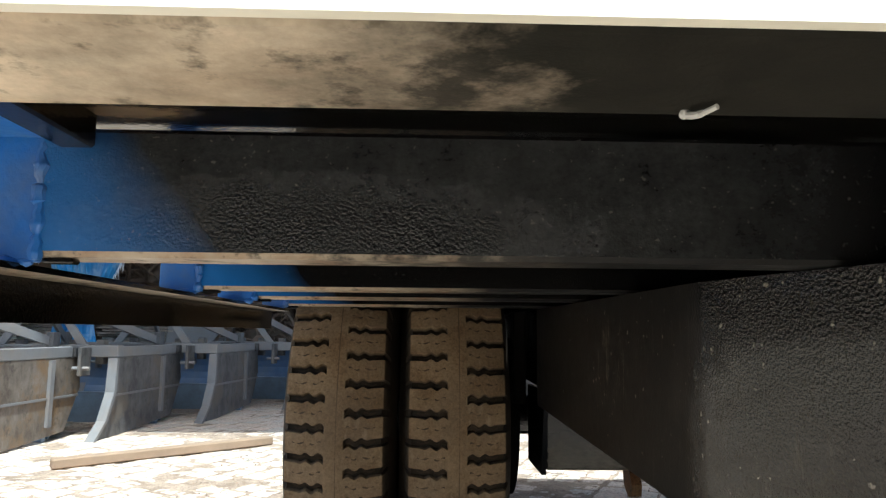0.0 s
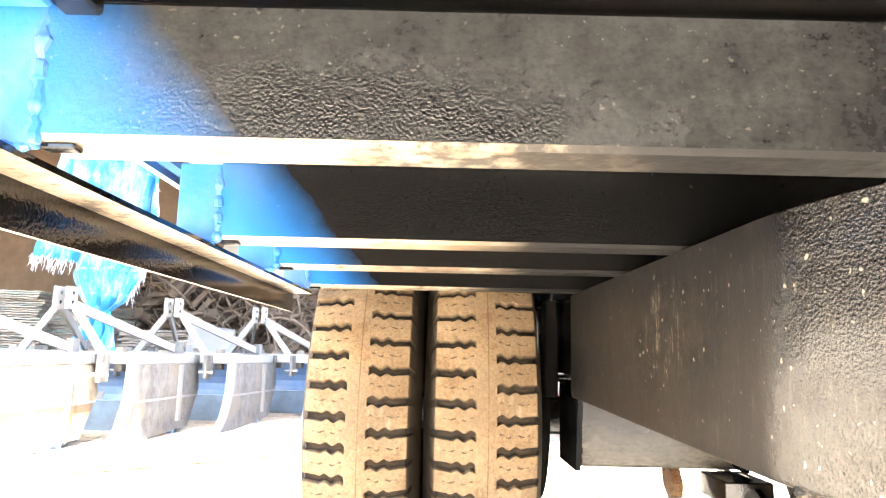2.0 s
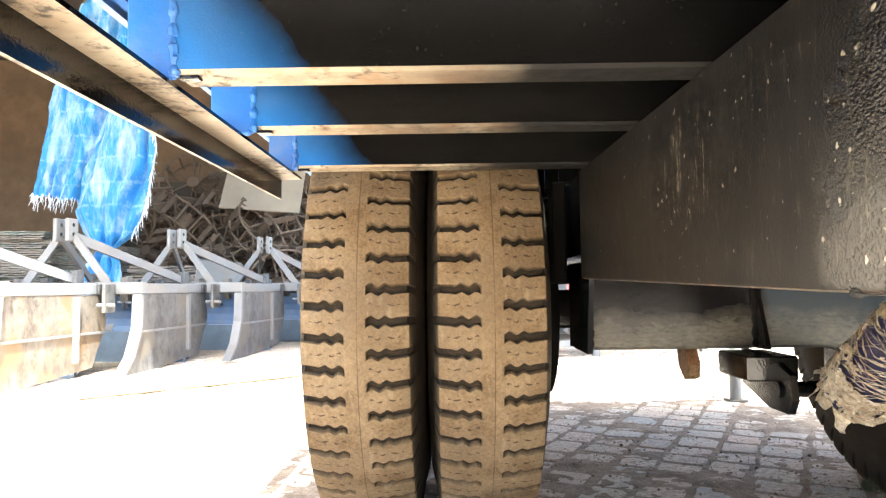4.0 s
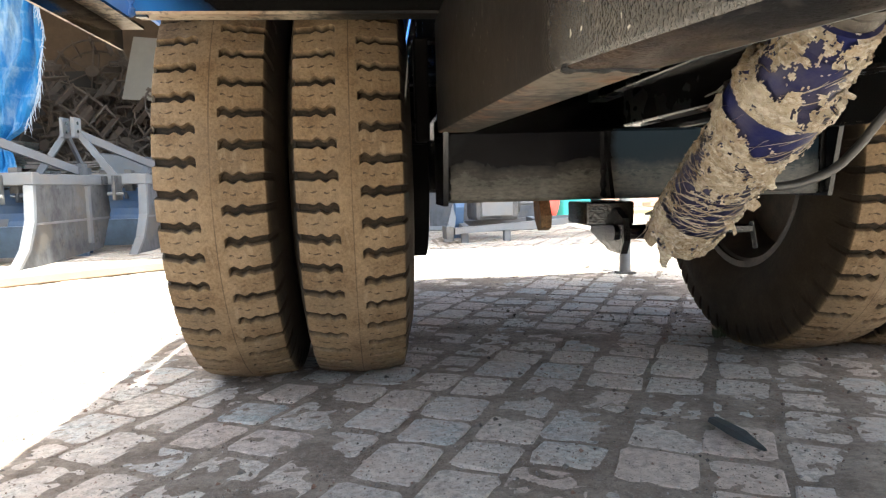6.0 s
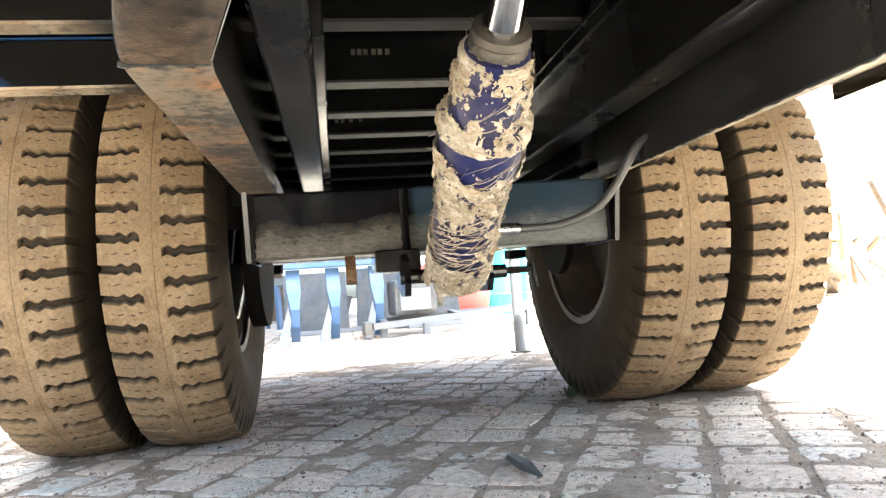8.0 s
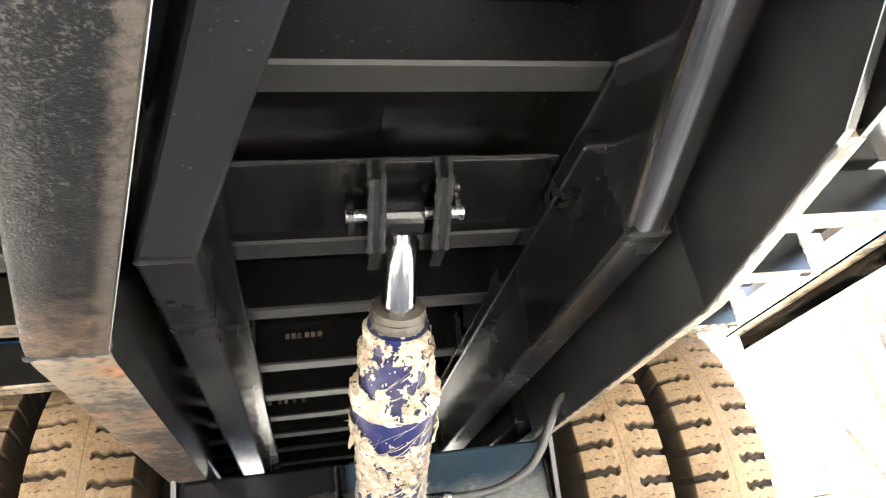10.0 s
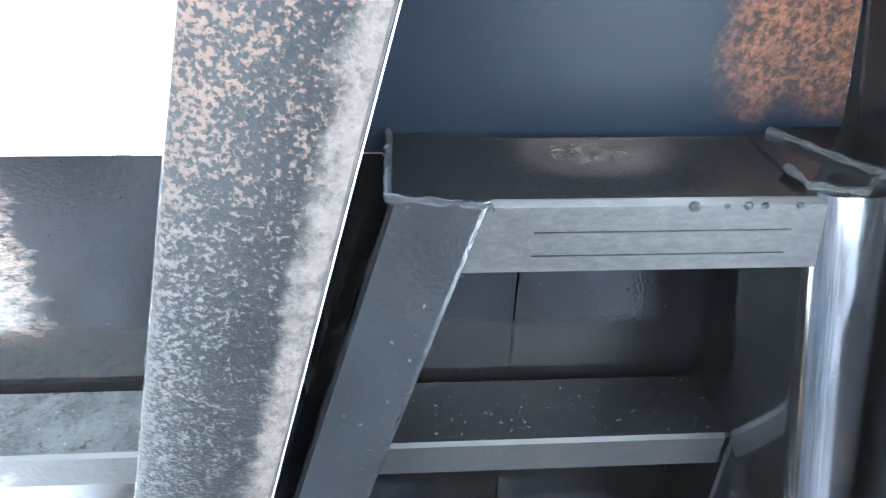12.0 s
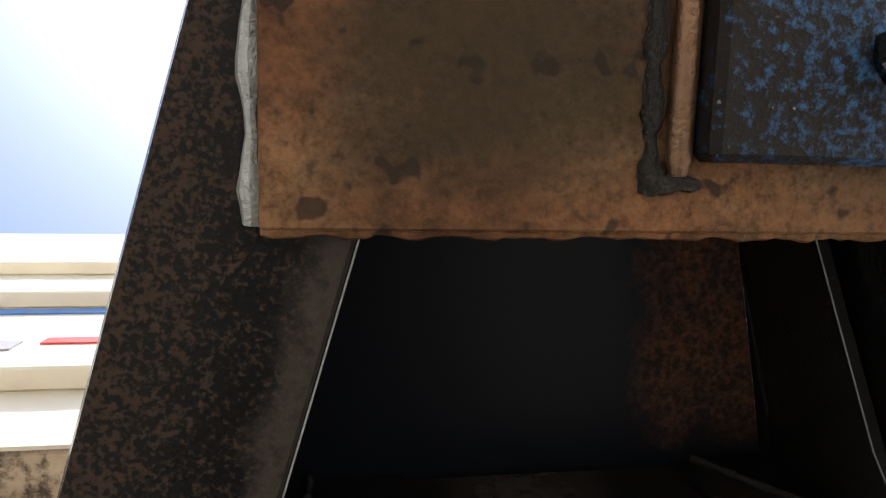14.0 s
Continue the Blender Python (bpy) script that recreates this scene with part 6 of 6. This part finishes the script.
for k in range(9):
    x, y = rnd.uniform(-0.8, 3.6), rnd.uniform(8.2, 9.6)
    t = thing("plough_frame", "grey and blue steel plough frame parked on the setts", "farm implement", "parked plough frames", pose(x, y, 0, 0, 0, rnd.uniform(-40, 40)))
    part("beam", box(-0.6, 0.6, -0.05, 0.05, 0.55, 0.65, bevel=0.008), rnd.choice((M_IMPBLUE, M_LIGHTBAR, M_GREYSTEEL)), t)
    for q in range(3):
        part("shank", sweep([[(-0.45 + 0.42 * q + dx, yy, zz) for dx in (-0.02, 0.02) for yy, zz in ((0.05, 0.60), (-0.05, 0.60))][:2] + [(-0.43 + 0.42 * q, -0.05, 0.60), (-0.43 + 0.42 * q, 0.05, 0.60)],
                             [(-0.47 + 0.42 * q, 0.10, 0.0), (-0.47 + 0.42 * q, -0.02, 0.0), (-0.43 + 0.42 * q, -0.02, 0.0), (-0.43 + 0.42 * q, 0.10, 0.0)]]), rnd.choice((M_IMPBLUE, M_GREYSTEEL)), t)
    part("share", sweep([[(-0.5, 0.1, 0.0), (-0.2, 0.25, 0.0), (-0.2, 0.26, 0.0), (-0.5, 0.11, 0.0)], [(-0.45, 0.0, 0.42), (-0.1, 0.18, 0.36), (-0.1, 0.19, 0.36), (-0.45, 0.01, 0.42)]]), M_LIGHTBAR, t)

# ---- right side: brick wall, timber heap ----
M_BRICK = random_tint("old_bricks", [(0.32, 0.15, 0.10), (0.40, 0.21, 0.15), (0.27, 0.12, 0.085), (0.44, 0.27, 0.20)], 0.9, 30, 0.4, True)
M_MORTAR = plain("lime_mortar", (0.40, 0.36, 0.32), 0.9, 0.0, 0.2, 10, 0.4)
wall_right = tagged(part("wall_right", box(3.4, 14.0, 10.6, 10.9, 0, 4.6), M_MORTAR), "old brick yard wall with pale mortar", "wall", kind="structure")
tagged(part("wall_east", box(14.0, 14.3, -7.49, 10.9, 0, 4.6), M_MORTAR), "old brick yard wall with pale mortar", "wall", kind="structure")
rnd = random.Random(8)
verts, faces = [], []
for c in range(52):
    z = 0.02 + c * 0.085
    x = 3.42 + (0.12 if c % 2 else 0.0)
    while x < 11.6:
        w, p = 0.228 + rnd.uniform(-0.006, 0.006), rnd.uniform(0.006, 0.016)
        n0 = len(verts)
        verts += [(xx, yy, zz) for xx in (x, x + w) for yy in (10.599 - p, 10.6) for zz in (z, z + 0.072)]
        faces += [tuple(n0 + q for q in f) for f in ((0, 1, 5, 4), (0, 2, 3, 1), (4, 5, 7, 6), (1, 3, 7, 5), (0, 4, 6, 2))]
        x += w + 0.012
me = bpy.data.meshes.new("brickwork")
me.from_pydata(verts, [], faces)
me.materials.append(M_BRICK)
bricks = tagged(new("brickwork", me), "weathered red bricks with open joints", "bricks", kind="stuff")
bricks.parent = wall_right
del bricks["category"]
M_PLY = plain("yellow_plywood", (0.40, 0.26, 0.12), 0.7, 0.0, 0.2, 4, 0.2)
rnd = random.Random(15)
for k in range(26):
    ln, w, h = rnd.uniform(0.7, 1.9), rnd.uniform(0.06, 0.16), rnd.uniform(0.03, 0.07)
    x, y = rnd.uniform(3.9, 7.2), rnd.uniform(6.2, 8.6)
    rise = rnd.choice((0, 0, rnd.uniform(-45, 45), rnd.uniform(-70, 70)))
    z = 0.004 + abs(math.sin(radians(rise))) * ln / 2
    tagged(part("timber_plank", box(-ln / 2, ln / 2, -w / 2, w / 2, 0, h, bevel=0.004), rnd.choice((M_TIMBER, M_BOARD, M_PLY, M_RUSTSTEEL)), at=pose(x, y, z, 0, rise, rnd.uniform(-70, 70))), "loose weathered plank in the timber heap", "timber", "planks in the heap")
for k, (x, y, z, rx, rz) in enumerate(((4.95, 6.6, 0.02, -65, -12), (5.3, 7.6, 0.02, -70, 20), (7.9, 8.9, 0.02, -12, -20))):
    tagged(part("plywood_sheet", box(-0.6, 0.6, -0.01, 0.01, 0, 0.85, bevel=0.002), (M_PLY, M_BOARD, M_TIMBER, M_PLY)[k], at=pose(x, y, z, rx, 0, rz)), "yellow plywood sheet leaning in the timber heap", "plywood")

# plywood chest and a rack of frames by the brick wall
chest = thing("plywood_chest", "yellow-brown plywood chest with a dark lid seam by the heap", "chest", at=pose(6.17, 7.0, 0.0, 0, 0, 8))
part("body", box(-0.46, 0.46, 0.0, 0.62, 0.0, 0.58, bevel=0.006), M_PLY, chest)
part("lid", box(-0.48, 0.48, -0.02, 0.64, 0.595, 0.94, bevel=0.01), M_PLY, chest)
part("seam_strip", box(-0.45, 0.45, 0.02, 0.60, 0.581, 0.594), M_DARKWALL, chest)
for k, x in enumerate((-0.52, 0.52)):
    part("batten", box(x - 0.03, x + 0.03, -0.05, 0.0 if k else -0.021, 0.0, 1.02 - 0.2 * k, bevel=0.004), M_BOARD, chest, "pale wooden batten")
rack = thing("timber_rack", "open timber rack holding brown panels against the brick wall", "rack", at=pose(10.3, 8.2, 0.0, 0, 0, -6))
for x in (-0.72, 0.0, 0.72):
    for y in (0.0, 0.7):
        part("post", box(x - 0.035, x + 0.035, y - 0.035, y + 0.035, 0.0, 3.5, bevel=0.004), M_TIMBER, rack)
for z in (0.7, 1.55, 2.35, 3.1):
    part("shelf", box(-0.685, -0.037, -0.03, 0.73, z, z + 0.04, bevel=0.003), M_BOARD, rack)
    part("shelf", box(0.037, 0.685, -0.03, 0.73, z, z + 0.04, bevel=0.003), M_BOARD, rack)
for k, (x, z) in enumerate(((-0.40, 1.595), (-0.35, 2.395), (0.36, 1.595), (0.36, 2.395), (-0.36, 3.145))):
    part("stored_panel", box(x - 0.27, x + 0.27, 0.05, 0.30, z, z + 0.30 + 0.10 * (k % 3), bevel=0.004), (M_PLY, M_RUSTSTEEL)[k % 2], rack, "brown stored panels")
rnd = random.Random(44)
for k in range(22):
    ln, x, y = rnd.uniform(0.8, 1.7), rnd.uniform(6.9, 9.0), rnd.uniform(7.4, 9.2)
    rise = rnd.uniform(25, 75) * rnd.choice((-1, 1))
    w = rnd.uniform(0.025, 0.06)
    tagged(part("timber_plank", box(-ln / 2, ln / 2, -w, w, 0, rnd.uniform(0.025, 0.05), bevel=0.004), rnd.choice((M_TIMBER, M_BOARD, M_RUSTSTEEL)), at=pose(x, y, 0.004 + abs(math.sin(radians(rise))) * ln / 2, 0, rise, rnd.uniform(-80, 80))), "loose weathered plank in the timber heap", "timber", "planks in the heap")
# a tuft of weed at the tyre's foot
rnd = random.Random(3)
verts, faces = [], []
for k in range(46):
    a, r, h = rnd.uniform(0, 6.28), rnd.uniform(0, 0.022), rnd.uniform(0.012, 0.036)
    x, y = r * math.cos(a), r * math.sin(a) * 0.7
    bx, by = x * 1.8 + rnd.uniform(-0.008, 0.008), y * 1.8 + rnd.uniform(-0.008, 0.008)
    n0 = len(verts)
    verts += [(x - 0.0012, y, 0.0), (x + 0.0012, y, 0.0), ((x + bx) / 2 + 0.001, (y + by) / 2, h * 0.7), (bx, by, h), ((x + bx) / 2 - 0.001, (y + by) / 2, h * 0.7)]
    faces += [(n0, n0 + 1, n0 + 2, n0 + 4), (n0 + 4, n0 + 2, n0 + 3)]
me = bpy.data.meshes.new("weed_tuft")
me.from_pydata(verts, [], faces)
me.materials.append(plain("dusty_weed", (0.10, 0.11, 0.055), 0.8, 0.0, 0.4, 60, 0.2))
tuft = tagged(new("weed_tuft", me), "small dusty weed tuft at the tyre's foot", "weed", kind="stuff")
tuft.matrix_basis = pose(1.488, 2.022, 0.001)

# ---- stones of the yard, last ----
rnd = random.Random(9)
SETTS = []
for k in range(12):
    rings, top = sett_points(rnd, 1.0, 1.0)
    me = bpy.data.meshes.new("sett")
    me.from_pydata([p for r in rings for p in r] + [top], [], sett_faces(0))
    me.materials.append(M_SETT)
    SETTS.append(me)
verts, faces, near = [], [], 0
for x, y, lx, ly in sett_layout():
    lift = rnd.uniform(-0.0016, 0.0018)
    if -0.25 < x < 2.25 and 0.95 < y < 2.3 and near < 300:
        ob = new("sett", rnd.choice(SETTS))
        ob.parent = ground
        ob.matrix_basis = pose(x, y, lift, rnd.uniform(-0.5, 0.5), rnd.uniform(-0.5, 0.5), 63 + rnd.uniform(-4, 4)) @ Matrix.Diagonal((lx, ly, 1, 1))
        near += 1
        continue
    n0 = len(verts)
    if not (-1.6 < x < 3.6 and 0.2 < y < 5.0):        # far from the trailer plainer stones do
        m = pose(x, y, lift, 0, 0, 63 + rnd.uniform(-4, 4))
        for sc, z in ((0.5, -0.01), (0.485, 0.003)):
            verts += [tuple(m @ Vector((sx * lx * sc, sy * ly * sc, z))) for sx, sy in ((-1, -1), (1, -1), (1, 1), (-1, 1))]
        faces += [tuple(n0 + q for q in f) for f in ((4, 5, 6, 7), (0, 1, 5, 4), (1, 2, 6, 5), (2, 3, 7, 6), (3, 0, 4, 7))]
        continue
    rings, top = sett_points(rnd, lx, ly)
    m = pose(x, y, lift, rnd.uniform(-0.5, 0.5), rnd.uniform(-0.5, 0.5), 63 + rnd.uniform(-4, 4))
    verts += [tuple(m @ Vector(p)) for r in rings for p in r] + [tuple(m @ Vector(top))]
    faces += sett_faces(n0)
me = bpy.data.meshes.new("setts")
me.from_pydata(verts, [], faces)
me.materials.append(M_SETT_FAR)
far = tagged(new("setts", me), "worn dusty stone setts of the yard", "paving", kind="stuff")
far.parent = ground
del far["category"]

# gravel and crumbs in the joints
rnd = random.Random(21)
verts, faces = [], []
for k in range(34000):
    x, y = rnd.uniform(-0.7, 2.7), 0.5 + 3.6 * rnd.random() ** 1.5
    r = rnd.uniform(0.0010, 0.0032) if rnd.random() < 0.95 else rnd.uniform(0.004, 0.008)
    n0 = len(verts)
    z = rnd.uniform(0.0015, 0.004)
    pts = [(1, 0, 0), (-0.5, 0.87, 0), (-0.5, -0.87, 0), (0, 0, 1), (0, 0, -1)]
    s = [rnd.uniform(0.6, 1.2) for _ in range(3)]
    verts += [(x + p[0] * r * s[0], y + p[1] * r * s[1], z + p[2] * r * 0.7 * s[2]) for p in pts]
    faces += [tuple(n0 + q for q in f) for f in ((0, 1, 3), (1, 2, 3), (2, 0, 3), (1, 0, 4), (2, 1, 4), (0, 2, 4))]
me = bpy.data.meshes.new("gravel")
me.from_pydata(verts, [], faces)
me.materials.append(random_tint("grit", [(0.07, 0.06, 0.05), (0.20, 0.16, 0.12), (0.10, 0.09, 0.08), (0.42, 0.35, 0.28), (0.30, 0.14, 0.08), (0.13, 0.11, 0.09), (0.60, 0.55, 0.48)], 0.9, 60, 0.3, True, 0.2))
grav = tagged(new("gravel", me), "loose grit and crumbs between the setts", "gravel", kind="stuff")
grav.parent = ground
del grav["category"]
M_TWIG = plain("dark_scrap", (0.06, 0.065, 0.06), 0.6, 0.1, 0.3, 30, 0.3)
tagged(part("metal_scrap", sweep([[(-0.075, -0.012, 0), (-0.075, 0.012, 0), (-0.075, 0.008, 0.008), (-0.075, -0.008, 0.008)], [(0.01, -0.016, 0), (0.01, 0.010, 0), (0.01, 0.008, 0.012), (0.01, -0.012, 0.012)], [(0.075, -0.004, 0.0), (0.075, 0.002, 0.0), (0.075, 0.001, 0.004), (0.075, -0.003, 0.004)]]), M_TWIG, at=pose(1.137, 1.272, 0.010, 0, 0, -84)), "dark splinter of scrap lying on the setts", "scrap")
